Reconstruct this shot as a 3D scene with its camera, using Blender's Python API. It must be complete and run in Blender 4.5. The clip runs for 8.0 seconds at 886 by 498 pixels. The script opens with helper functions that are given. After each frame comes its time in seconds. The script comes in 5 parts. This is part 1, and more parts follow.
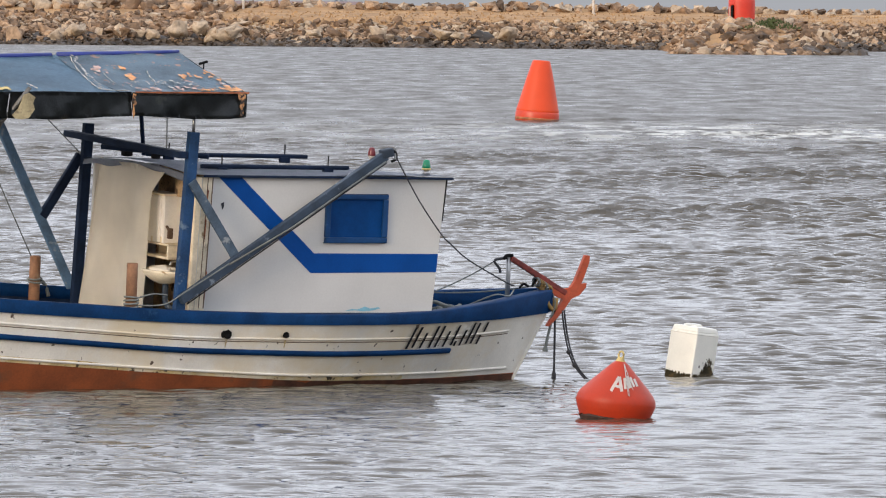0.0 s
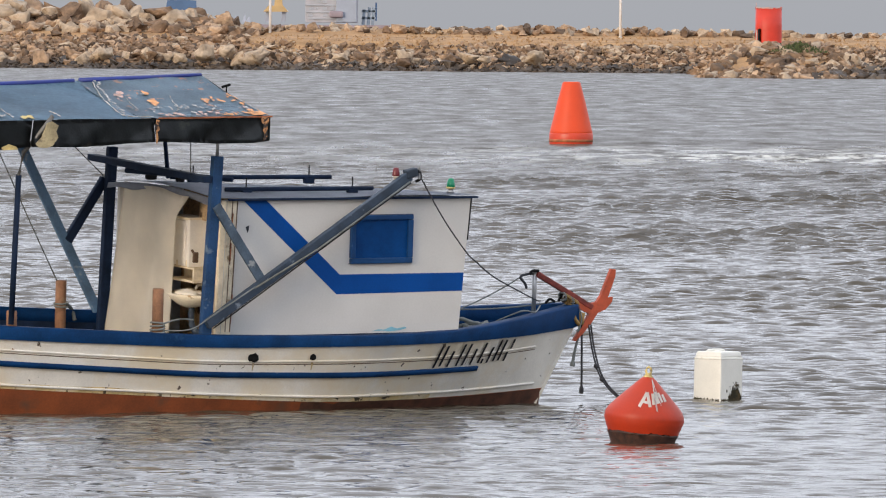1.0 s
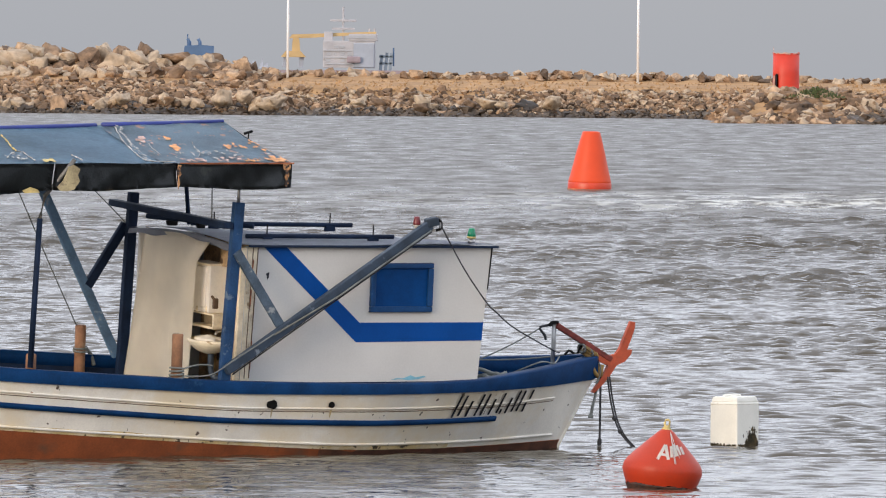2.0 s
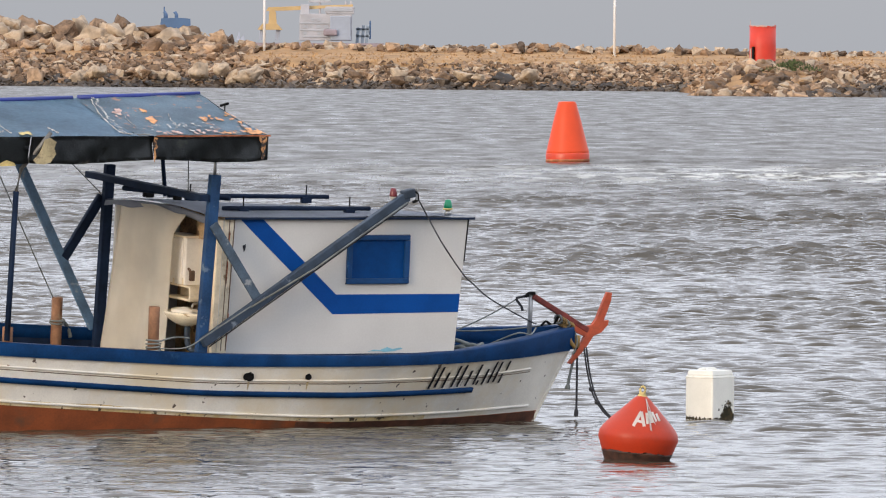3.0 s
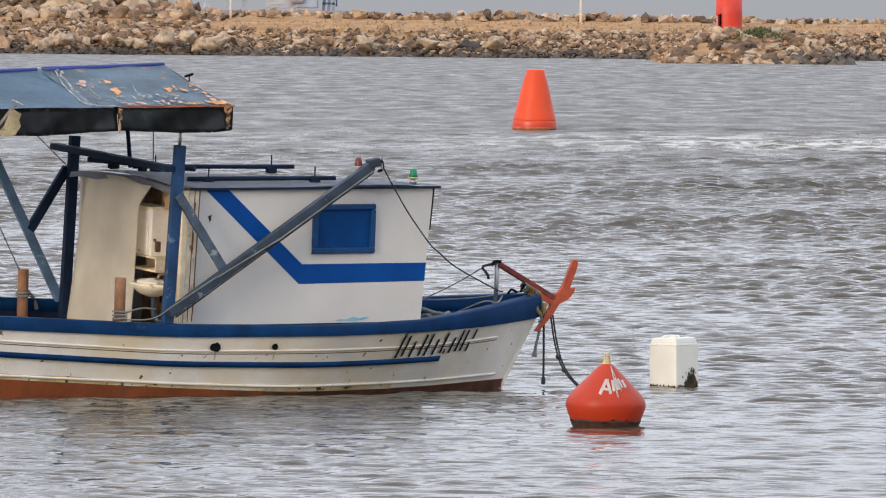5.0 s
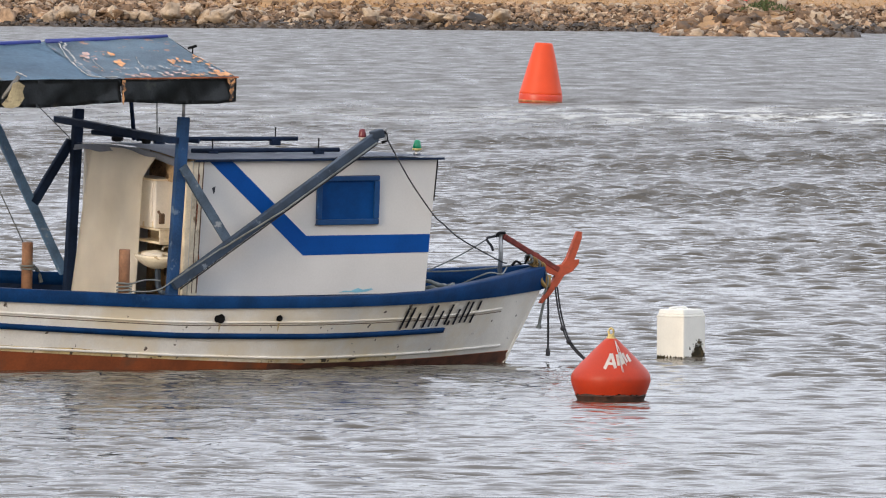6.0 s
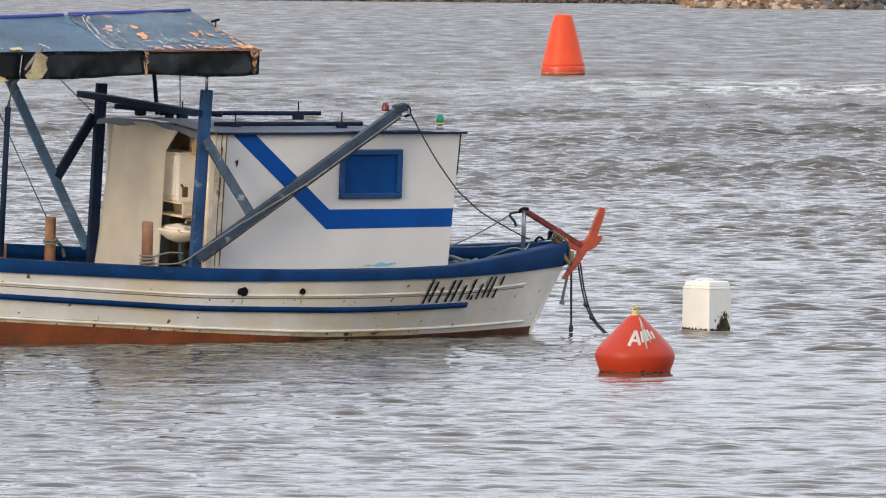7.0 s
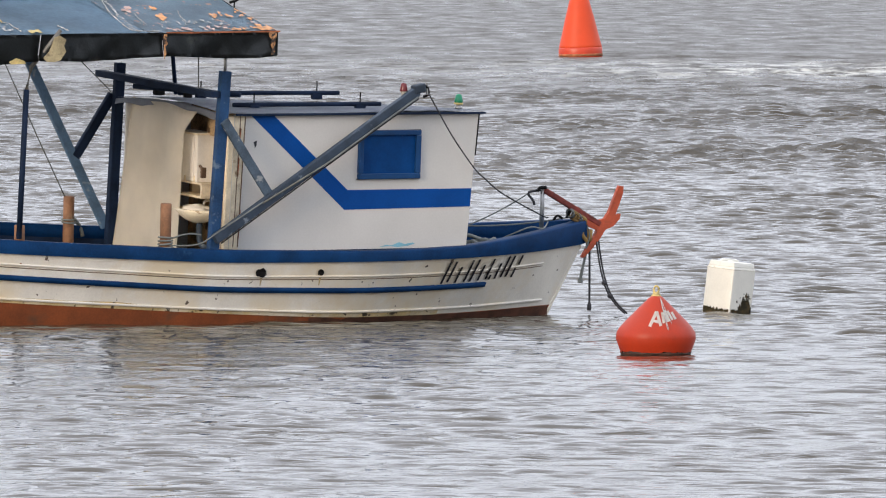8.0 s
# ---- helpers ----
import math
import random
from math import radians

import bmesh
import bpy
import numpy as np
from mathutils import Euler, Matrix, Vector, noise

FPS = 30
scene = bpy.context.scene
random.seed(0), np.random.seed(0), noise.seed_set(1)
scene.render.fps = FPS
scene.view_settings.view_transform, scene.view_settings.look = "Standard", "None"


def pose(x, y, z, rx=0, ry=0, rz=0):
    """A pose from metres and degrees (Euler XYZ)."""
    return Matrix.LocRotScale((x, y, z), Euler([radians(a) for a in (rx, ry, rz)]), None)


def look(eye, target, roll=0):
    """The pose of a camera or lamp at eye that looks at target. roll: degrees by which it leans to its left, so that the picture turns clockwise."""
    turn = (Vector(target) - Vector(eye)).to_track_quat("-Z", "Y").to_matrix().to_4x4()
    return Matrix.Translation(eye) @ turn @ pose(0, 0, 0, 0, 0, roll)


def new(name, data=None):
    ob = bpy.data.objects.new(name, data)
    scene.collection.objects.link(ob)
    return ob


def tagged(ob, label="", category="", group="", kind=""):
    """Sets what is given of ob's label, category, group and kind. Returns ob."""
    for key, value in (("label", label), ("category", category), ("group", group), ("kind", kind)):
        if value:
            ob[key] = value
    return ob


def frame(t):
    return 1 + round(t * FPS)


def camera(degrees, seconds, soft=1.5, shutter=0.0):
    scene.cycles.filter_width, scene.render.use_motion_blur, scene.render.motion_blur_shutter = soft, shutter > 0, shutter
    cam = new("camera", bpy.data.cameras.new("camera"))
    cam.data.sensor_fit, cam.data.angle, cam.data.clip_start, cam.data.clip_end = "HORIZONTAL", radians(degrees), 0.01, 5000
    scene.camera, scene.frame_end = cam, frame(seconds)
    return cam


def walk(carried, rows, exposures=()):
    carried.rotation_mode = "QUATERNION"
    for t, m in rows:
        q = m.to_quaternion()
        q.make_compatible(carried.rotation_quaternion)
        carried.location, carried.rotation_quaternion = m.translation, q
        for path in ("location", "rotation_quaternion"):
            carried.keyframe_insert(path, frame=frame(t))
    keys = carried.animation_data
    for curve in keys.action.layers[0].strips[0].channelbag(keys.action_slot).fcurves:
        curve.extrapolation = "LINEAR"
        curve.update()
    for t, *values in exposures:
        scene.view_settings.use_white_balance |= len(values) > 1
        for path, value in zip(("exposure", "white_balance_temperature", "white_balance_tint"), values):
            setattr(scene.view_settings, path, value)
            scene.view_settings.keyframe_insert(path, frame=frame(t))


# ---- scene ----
# ---- camera ----
LENS = 4.4897
cam = camera(LENS, 8.0, soft=1.1)
FOCUS, LEAN = 20000.0, 0.5
# seconds, sideways and upward swing of the hand-held view, in units of the focal length / 20000
SWAY = [(0, -70.5, -112), (0.5, -52, -106.5), (1, -23, -70), (1.5, 0, 0), (1.7, 10, 16), (2.8, -19, -29), (3, -33.5, -38),
        (3.5, -108.5, -105.5), (4, -135, -191), (4.5, -138, -110), (4.7, -106, -92), (5.8, -84, -132), (6, -83, -144),
        (6.5, -76, -170), (7, -41.5, -193), (7.5, -12, -210), (8, -9.5, -225.5)]


def swung(dx, dy):
    c, s = math.cos(radians(LEAN)), math.sin(radians(LEAN))
    yaw = math.degrees((dx * c + dy * s) / FOCUS)
    tip = math.degrees((-dx * s + dy * c) / FOCUS)
    return pose(0, 0, 3.19, 90 - 0.9138 + tip, 0, yaw) @ pose(0, 0, 0, 0, 0, LEAN)


walk(cam, [(t, swung(dx, dy)) for t, dx, dy in SWAY],
     exposures=[(0, -0.01), (1, -0.05), (1.5, -0.02), (3, 0.06), (3.5, 0.07), (4, 0.04), (4.5, -0.07), (6, 0.02), (8, 0.03)])

# ---- light ----
SUN_FROM = Vector((-0.62, -0.78, 0.20)).normalized()
world = bpy.data.worlds.new("world")
scene.world = world
world.use_nodes = True
wn, wl = world.node_tree.nodes, world.node_tree.links
sky = wn.new("ShaderNodeTexSky")
sky.sky_type, sky.sun_disc = "NISHITA", False
sky.sun_elevation = math.asin(SUN_FROM.z)
sky.sun_rotation = math.atan2(SUN_FROM.x, SUN_FROM.y)
sky.air_density, sky.dust_density, sky.ozone_density = 1.0, 1.0, 1.5
dull = wn.new("ShaderNodeHueSaturation")
dull.inputs["Saturation"].default_value = 0.55
wl.new(sky.outputs["Color"], dull.inputs["Color"])
cloud = wn.new("ShaderNodeMix")
cloud.data_type = "RGBA"
cloud.inputs["Factor"].default_value = 0.72
# overcast: brighter overhead than at the horizon
where, split, climb = wn.new("ShaderNodeTexCoord"), wn.new("ShaderNodeSeparateXYZ"), wn.new("ShaderNodeMapRange")
climb.inputs["From Min"].default_value, climb.inputs["From Max"].default_value, climb.inputs["To Min"].default_value, climb.inputs["To Max"].default_value = 0.008, 0.15, 1.0, 3.5
wl.new(where.outputs["Generated"], split.inputs["Vector"])
wl.new(split.outputs["Z"], climb.inputs["Value"])
veil = wn.new("ShaderNodeVectorMath")
veil.operation = "SCALE"
veil.inputs[0].default_value = (4.72, 4.93, 5.58)
wl.new(climb.outputs["Result"], veil.inputs["Scale"])
wl.new(veil.outputs["Vector"], cloud.inputs["B"])
wl.new(dull.outputs["Color"], cloud.inputs["A"])
wl.new(cloud.outputs["Result"], wn["Background"].inputs["Color"])
wn["Background"].inputs["Strength"].default_value = 0.10
sun = new("sun", bpy.data.lights.new("sun", "SUN"))
sun.data.energy, sun.data.angle, sun.data.color = 2.0, radians(20), (1.0, 0.80, 0.58)
sun.matrix_world = look(SUN_FROM * 50, (0, 0, 0))
scene.view_settings.exposure = 0.0


# ---- materials ----
def material(name, colour, rough=0.6, metal=0.0, vary=0.15, scale=6.0, bump=0.15, fine=60.0, stain=None, stain_at=0.62, stain_scale=3.0, stain_soft=0.06,
             random_hue=0.0, gap=0.004, spec=0.5, speck=None, speck_at=0.70, speck_scale=14.0):
    m = bpy.data.materials.new(name)
    m.use_nodes = True
    n, l = m.node_tree.nodes, m.node_tree.links
    b = n["Principled BSDF"]
    co = n.new("ShaderNodeTexCoord")
    big = n.new("ShaderNodeTexNoise")
    big.inputs["Scale"].default_value, big.inputs["Detail"].default_value = scale, 6
    small = n.new("ShaderNodeTexNoise")
    small.inputs["Scale"].default_value, small.inputs["Detail"].default_value = fine, 4
    l.new(co.outputs["Object"], big.inputs["Vector"])
    l.new(co.outputs["Object"], small.inputs["Vector"])
    ramp = n.new("ShaderNodeMapRange")
    ramp.inputs["From Min"].default_value, ramp.inputs["From Max"].default_value = 0.3, 0.7
    ramp.inputs["To Min"].default_value, ramp.inputs["To Max"].default_value = 1 - vary, 1 + vary
    add = n.new("ShaderNodeMath")
    add.operation = "MULTIPLY_ADD"
    add.inputs[1].default_value, add.inputs[2].default_value = 0.4, -0.2
    l.new(small.outputs["Fac"], add.inputs[0])
    summed = n.new("ShaderNodeMath")
    summed.operation = "ADD"
    l.new(big.outputs["Fac"], summed.inputs[0])
    l.new(add.outputs[0], summed.inputs[1])
    l.new(summed.outputs[0], ramp.inputs["Value"])
    hsv = n.new("ShaderNodeHueSaturation")
    hsv.inputs["Color"].default_value = (*colour, 1)
    l.new(ramp.outputs["Result"], hsv.inputs["Value"])
    out = hsv.outputs["Color"]
    if random_hue:
        info = n.new("ShaderNodeObjectInfo")
        geo = n.new("ShaderNodeNewGeometry")
        both = n.new("ShaderNodeMath")
        both.operation = "ADD"
        l.new(info.outputs["Random"], both.inputs[0])
        l.new(geo.outputs["Random Per Island"], both.inputs[1])
        frac = n.new("ShaderNodeMath")
        frac.operation = "FRACT"
        l.new(both.outputs[0], frac.inputs[0])
        tint = n.new("ShaderNodeValToRGB")
        tint.color_ramp.elements[0].color = (0.50 - random_hue * 0.2, 0.46 - random_hue * 0.2, 0.42 - random_hue * 0.2, 1)
        tint.color_ramp.elements[1].color = (1.5, 1.38, 1.2, 1)
        mid = tint.color_ramp.elements.new(0.5)
        mid.color = (0.85, 0.70, 0.55, 1)
        l.new(frac.outputs[0], tint.inputs["Fac"])
        mul = n.new("ShaderNodeMix")
        mul.data_type, mul.blend_type = "RGBA", "MULTIPLY"
        mul.inputs["Factor"].default_value = 1.0
        l.new(out, mul.inputs["A"])
        l.new(tint.outputs["Color"], mul.inputs["B"])
        out = mul.outputs["Result"]
    if stain:
        spot = n.new("ShaderNodeTexNoise")
        spot.inputs["Scale"].default_value, spot.inputs["Detail"].default_value = stain_scale, 9
        spot.inputs["Roughness"].default_value = 0.65
        l.new(co.outputs["Object"], spot.inputs["Vector"])
        cut = n.new("ShaderNodeMapRange")
        cut.inputs["From Min"].default_value, cut.inputs["From Max"].default_value = stain_at, stain_at + stain_soft
        l.new(spot.outputs["Fac"], cut.inputs["Value"])
        mix = n.new("ShaderNodeMix")
        mix.data_type = "RGBA"
        l.new(cut.outputs["Result"], mix.inputs["Factor"])
        l.new(out, mix.inputs["A"])
        mix.inputs["B"].default_value = (*stain, 1)
        out = mix.outputs["Result"]
    if speck:
        dots = n.new("ShaderNodeTexNoise")
        dots.inputs["Scale"].default_value, dots.inputs["Detail"].default_value = speck_scale, 3
        l.new(co.outputs["Object"], dots.inputs["Vector"])
        keep = n.new("ShaderNodeMapRange")
        keep.inputs["From Min"].default_value, keep.inputs["From Max"].default_value = speck_at, speck_at + 0.03
        l.new(dots.outputs["Fac"], keep.inputs["Value"])
        chip = n.new("ShaderNodeMix")
        chip.data_type = "RGBA"
        l.new(keep.outputs["Result"], chip.inputs["Factor"])
        l.new(out, chip.inputs["A"])
        chip.inputs["B"].default_value = (*speck, 1)
        out = chip.outputs["Result"]
    l.new(out, b.inputs["Base Color"])
    b.inputs["Specular IOR Level"].default_value = spec
    b.inputs["Roughness"].default_value, b.inputs["Metallic"].default_value = rough, metal
    if bump:
        bp = n.new("ShaderNodeBump")
        bp.inputs["Strength"].default_value, bp.inputs["Distance"].default_value = bump, gap
        l.new(summed.outputs[0], bp.inputs["Height"])
        l.new(bp.outputs["Normal"], b.inputs["Normal"])
    return m


HULL_WHITE = material("hull_white", (0.76, 0.725, 0.65), 0.5, vary=0.12, scale=2.5, stain=(0.72, 0.62, 0.45), stain_soft=0.22, stain_at=0.42, stain_scale=1.6, speck=(0.10, 0.07, 0.05), speck_at=0.69)
CABIN_WHITE = material("cabin_white", (0.565, 0.555, 0.53), 0.5, vary=0.07, scale=1.6, bump=0.06, stain=(0.47, 0.455, 0.42), stain_at=0.68, stain_scale=1.5)
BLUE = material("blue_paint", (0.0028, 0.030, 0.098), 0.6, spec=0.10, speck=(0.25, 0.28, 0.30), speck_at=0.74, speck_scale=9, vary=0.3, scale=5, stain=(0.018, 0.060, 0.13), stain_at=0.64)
STRIPE_BLUE = material("stripe_blue", (0.001, 0.056, 0.255), 0.55, spec=0.15, vary=0.12, scale=4)
SHUTTER_BLUE = material("shutter_blue", (0.001, 0.044, 0.170), 0.55, spec=0.15, vary=0.2, scale=5)
FRAME_BLUE = material("frame_blue", (0.006, 0.048, 0.150), 0.5, spec=0.3, vary=0.25, scale=6, stain=(0.06, 0.13, 0.24), stain_at=0.62, stain_scale=6)
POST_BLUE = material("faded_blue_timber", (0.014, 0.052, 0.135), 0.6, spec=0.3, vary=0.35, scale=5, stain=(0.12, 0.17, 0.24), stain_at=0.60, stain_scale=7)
GREY_BLUE = material("grey_blue_timber", (0.019, 0.032, 0.052), 0.65, vary=0.3, scale=6, stain=(0.16, 0.19, 0.21), stain_at=0.62, stain_scale=8)
SCUFFED_BLUE = material("scuffed_blue_timber", (0.062, 0.094, 0.135), 0.65, vary=0.35, scale=7, stain=(0.27, 0.29, 0.30), stain_at=0.60, stain_scale=9)
BOOM_BLUE = material("boom_blue_timber", (0.029, 0.047, 0.075), 0.6, vary=0.35, scale=6, stain=(0.20, 0.24, 0.28), stain_at=0.60, stain_scale=8)
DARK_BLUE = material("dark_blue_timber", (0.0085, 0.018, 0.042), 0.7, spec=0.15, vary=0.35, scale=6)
BOTTOM_RED = material("antifouling_red", (0.225, 0.056, 0.014), 0.7, vary=0.3, scale=4, stain=(0.12, 0.05, 0.025), stain_soft=0.15, stain_at=0.56)
DECK = material("deck", (0.10, 0.14, 0.17), 0.7, vary=0.3)
CANVAS = material("beige_canvas", (0.80, 0.745, 0.64), 0.85, vary=0.12, scale=2.0, fine=180, bump=0.2)
WOOD = material("bare_wood", (0.26, 0.13, 0.07), 0.75, vary=0.35, scale=9, stain=(0.36, 0.24, 0.15), stain_at=0.58)
CREAM = material("cream_wood", (0.76, 0.66, 0.49), 0.6, vary=0.2, scale=7)
BROWN = material("dark_interior_wood", (0.12, 0.07, 0.04), 0.7, vary=0.4)
BLACK = material("black_rubber", (0.006, 0.006, 0.006), 0.8, spec=0.2, vary=0.3)
PORCELAIN = material("porcelain", (0.84, 0.74, 0.55), 0.25, vary=0.15, bump=0.0, stain=(0.42, 0.28, 0.13), stain_at=0.60, stain_scale=9)
TAN_WOOD = material("tan_wood", (0.46, 0.32, 0.18), 0.75, vary=0.4, scale=9, stain=(0.10, 0.06, 0.035), stain_at=0.56, stain_scale=8)
OLD_CREAM = material("yellowed_board", (0.66, 0.58, 0.43), 0.7, vary=0.25, scale=5, stain=(0.30, 0.20, 0.11), stain_at=0.58, stain_scale=6)
LENS_BASE = material("lamp_base", (0.60, 0.58, 0.54), 0.5, vary=0.15)
WHITE = material("white_enamel", (0.85, 0.81, 0.74), 0.35, vary=0.08, bump=0.0, stain=(0.40, 0.27, 0.13), stain_at=0.66, stain_scale=8)
STEEL = material("dull_steel", (0.42, 0.42, 0.42), 0.4, metal=0.9, vary=0.2)
GREY_PIPE = material("weathered_pipe", (0.20, 0.19, 0.17), 0.6, metal=0.3, vary=0.35, scale=14)
ROPE = material("grey_rope", (0.16, 0.17, 0.16), 0.9, vary=0.4, fine=200)
DARK_ROPE = material("dark_rope", (0.035, 0.035, 0.04), 0.9, vary=0.4, fine=200)
YELLOW_ROPE = material("yellow_rope", (0.27, 0.165, 0.055), 0.9, vary=0.45, fine=200)
ANCHOR_RED = material("anchor_red", (0.47, 0.080, 0.030), 0.55, vary=0.25, scale=12, stain=(0.22, 0.04, 0.025), stain_at=0.6, stain_scale=8)
ANCHOR_DARK = material("rusty_anchor_red", (0.20, 0.032, 0.022), 0.6, vary=0.5, scale=12, stain=(0.08, 0.04, 0.03), stain_at=0.6, stain_scale=8)
HULL_WEED = material("hull_weed", (0.080, 0.030, 0.016), 0.6, vary=0.5, scale=9)
GRIME = material("hull_grime", (0.52, 0.39, 0.19), 0.7, vary=0.35, scale=5, stain=(0.68, 0.61, 0.47), stain_soft=0.2, stain_at=0.44, stain_scale=3, speck=(0.06, 0.045, 0.025), speck_at=0.62, speck_scale=16)
GREEN = material("green_lens", (0.0, 0.22, 0.10), 0.2, vary=0.1, bump=0)
RED_LENS = material("red_lens", (0.13, 0.012, 0.016), 0.3, vary=0.1, bump=0)
ROOF_GREY = material("roof_grey", (0.24, 0.26, 0.31), 0.6, vary=0.2, scale=3)
# the darker blotches stand for dirt and for shade in the folds
AWNING_TOP = material("awning_tarp", (0.135, 0.235, 0.325), 0.5, vary=0.32, scale=1.4, fine=30, bump=0.3, gap=0.01, stain=(0.060, 0.115, 0.160), stain_at=0.54, stain_soft=0.2, stain_scale=2.6, speck=(0.36, 0.38, 0.38), speck_at=0.73, speck_scale=11)
AWNING_WORN = material("worn_tarp", (0.175, 0.25, 0.31), 0.55, vary=0.38, scale=2.2, stain=(0.58, 0.36, 0.27), stain_at=0.60, stain_scale=7.0, bump=0.3, gap=0.01)
AWNING_SIDE = material("black_tarp", (0.022, 0.027, 0.030), 0.28, vary=0.35, scale=3, stain=(0.06, 0.07, 0.06), stain_at=0.62, bump=0.4, gap=0.01)
TORN = material("peeling_orange_coat", (0.62, 0.30, 0.13), 0.8, vary=0.35, scale=12)
TORN_DIRTY = material("dirty_orange_coat", (0.46, 0.23, 0.10), 0.85, vary=0.5, scale=16, stain=(0.04, 0.032, 0.03), stain_at=0.50, stain_scale=17)
TORN_PINK = material("faded_pink_coat", (0.50, 0.34, 0.29), 0.8, vary=0.4, scale=14)
TORN_YELLOW = material("yellowed_patch", (0.58, 0.45, 0.18), 0.8, vary=0.35, scale=12)
KHAKI = material("khaki_patch", (0.40, 0.33, 0.19), 0.8, vary=0.35, scale=7, stain=(0.22, 0.18, 0.11), stain_at=0.6, stain_scale=9)
TORN_WHITE = material("white_scuffs", (0.43, 0.42, 0.40), 0.8, vary=0.4, scale=14)
RUST = material("rust_brown", (0.30, 0.10, 0.045), 0.9, vary=0.5, scale=14)
FADED_BLUE = material("sun_faded_blue_timber", (0.080, 0.150, 0.245), 0.65, vary=0.3, scale=6, stain=(0.27, 0.31, 0.35), stain_at=0.62, stain_scale=8)
RIDGE_BLUE = material("ridge_blue", (0.016, 0.034, 0.22), 0.45, vary=0.2)
BUOY_RED = material("buoy_red", (0.41, 0.034, 0.009), 0.45, spec=0.3, vary=0.12, scale=4, stain=(0.34, 0.036, 0.014), stain_at=0.56, stain_soft=0.15, stain_scale=4)
CONE_RED = material("cone_orange_red", (0.66, 0.066, 0.014), 0.45, spec=0.3, vary=0.06, scale=2)
BUOY_SCUM = material("buoy_scum", (0.045, 0.016, 0.008), 0.7, vary=0.6, scale=20)
ALGAE = material("algae", (0.060, 0.046, 0.018), 0.8, vary=0.6, scale=20, stain=(0.16, 0.10, 0.035), stain_at=0.52, stain_soft=0.12, stain_scale=18)
JUG_GREY = material("jug_grime", (0.62, 0.58, 0.49), 0.6, vary=0.4, scale=14)
JUG_WHITE = material("jug_plastic", (0.80, 0.77, 0.68), 0.42, vary=0.06, scale=5, stain=(0.48, 0.43, 0.33), stain_at=0.64, stain_scale=5)
LETTER_WHITE = material("letter_white", (0.75, 0.72, 0.66), 0.6, vary=0.1)
LETTER_BLACK = material("letter_black", (0.012, 0.013, 0.02), 0.6, vary=0.4)
WET_STONE = material("wet_stone", (0.075, 0.062, 0.05), 0.55, vary=0.35, scale=1.2, fine=7, bump=0.7, gap=0.1, random_hue=0.4)
STONE = material("breakwater_stone", (0.255, 0.190, 0.138), 0.9, vary=0.5, scale=1.6, fine=6, bump=0.9, gap=0.12, random_hue=0.75)
PALE_STONE = material("pale_breakwater_stone", (0.41, 0.315, 0.22), 0.9, vary=0.4, scale=1.6, fine=6, bump=0.9, gap=0.12, stain=(0.30, 0.19, 0.10), stain_at=0.58, stain_scale=1.5)
EARTH = material("dry_earth", (0.37, 0.215, 0.095), 0.95, vary=0.3, scale=0.5, fine=6, bump=0.5, gap=0.1, stain=(0.20, 0.125, 0.065), stain_at=0.60, stain_scale=0.7)
# rubble between the stones, with the shade of the gaps in its colour
SHADED_GRAVEL = material("shaded_rubble_fill", (0.10, 0.078, 0.06), 0.95, vary=0.4, scale=1.5, fine=8, bump=0.7, gap=0.1)
DRY_GRASS = material("dry_grass", (0.34, 0.21, 0.10), 0.95, vary=0.4, scale=2)
GREEN_SHRUB = material("green_shrub", (0.06, 0.08, 0.025), 0.9, vary=0.5, scale=2)
TOWER_RED = material("tower_red", (0.57, 0.036, 0.014), 0.5, vary=0.1, scale=1)
CONCRETE = material("concrete", (0.45, 0.40, 0.33), 0.9, vary=0.2)
POLE_WHITE = material("pole_white", (0.8, 0.8, 0.8), 0.5, vary=0.05)
# distance haze is mixed into these ship colours, paled towards the sky
SHIP_WHITE = material("ship_white", (0.40, 0.39, 0.41), 0.6, vary=0.16, scale=0.3)
SHIP_GREY = material("ship_grey", (0.38, 0.39, 0.42), 0.6, vary=0.12, scale=0.3)
SHIP_HAZE = material("ship_haze_grey", (0.33, 0.36, 0.42), 0.7, vary=0.1, scale=0.3)
SHIP_BLUE = material("ship_blue", (0.072, 0.135, 0.25), 0.6, vary=0.12, scale=0.3)
SHIP_TEAL = material("ship_teal_grey", (0.24, 0.29, 0.34), 0.6, vary=0.12, scale=0.3)
SHIP_YELLOW = material("ship_yellow", (0.48, 0.33, 0.15), 0.6, vary=0.12, scale=0.3)
SHIP_HULL = material("ship_hull", (0.30, 0.24, 0.26), 0.6, vary=0.15, scale=0.3)


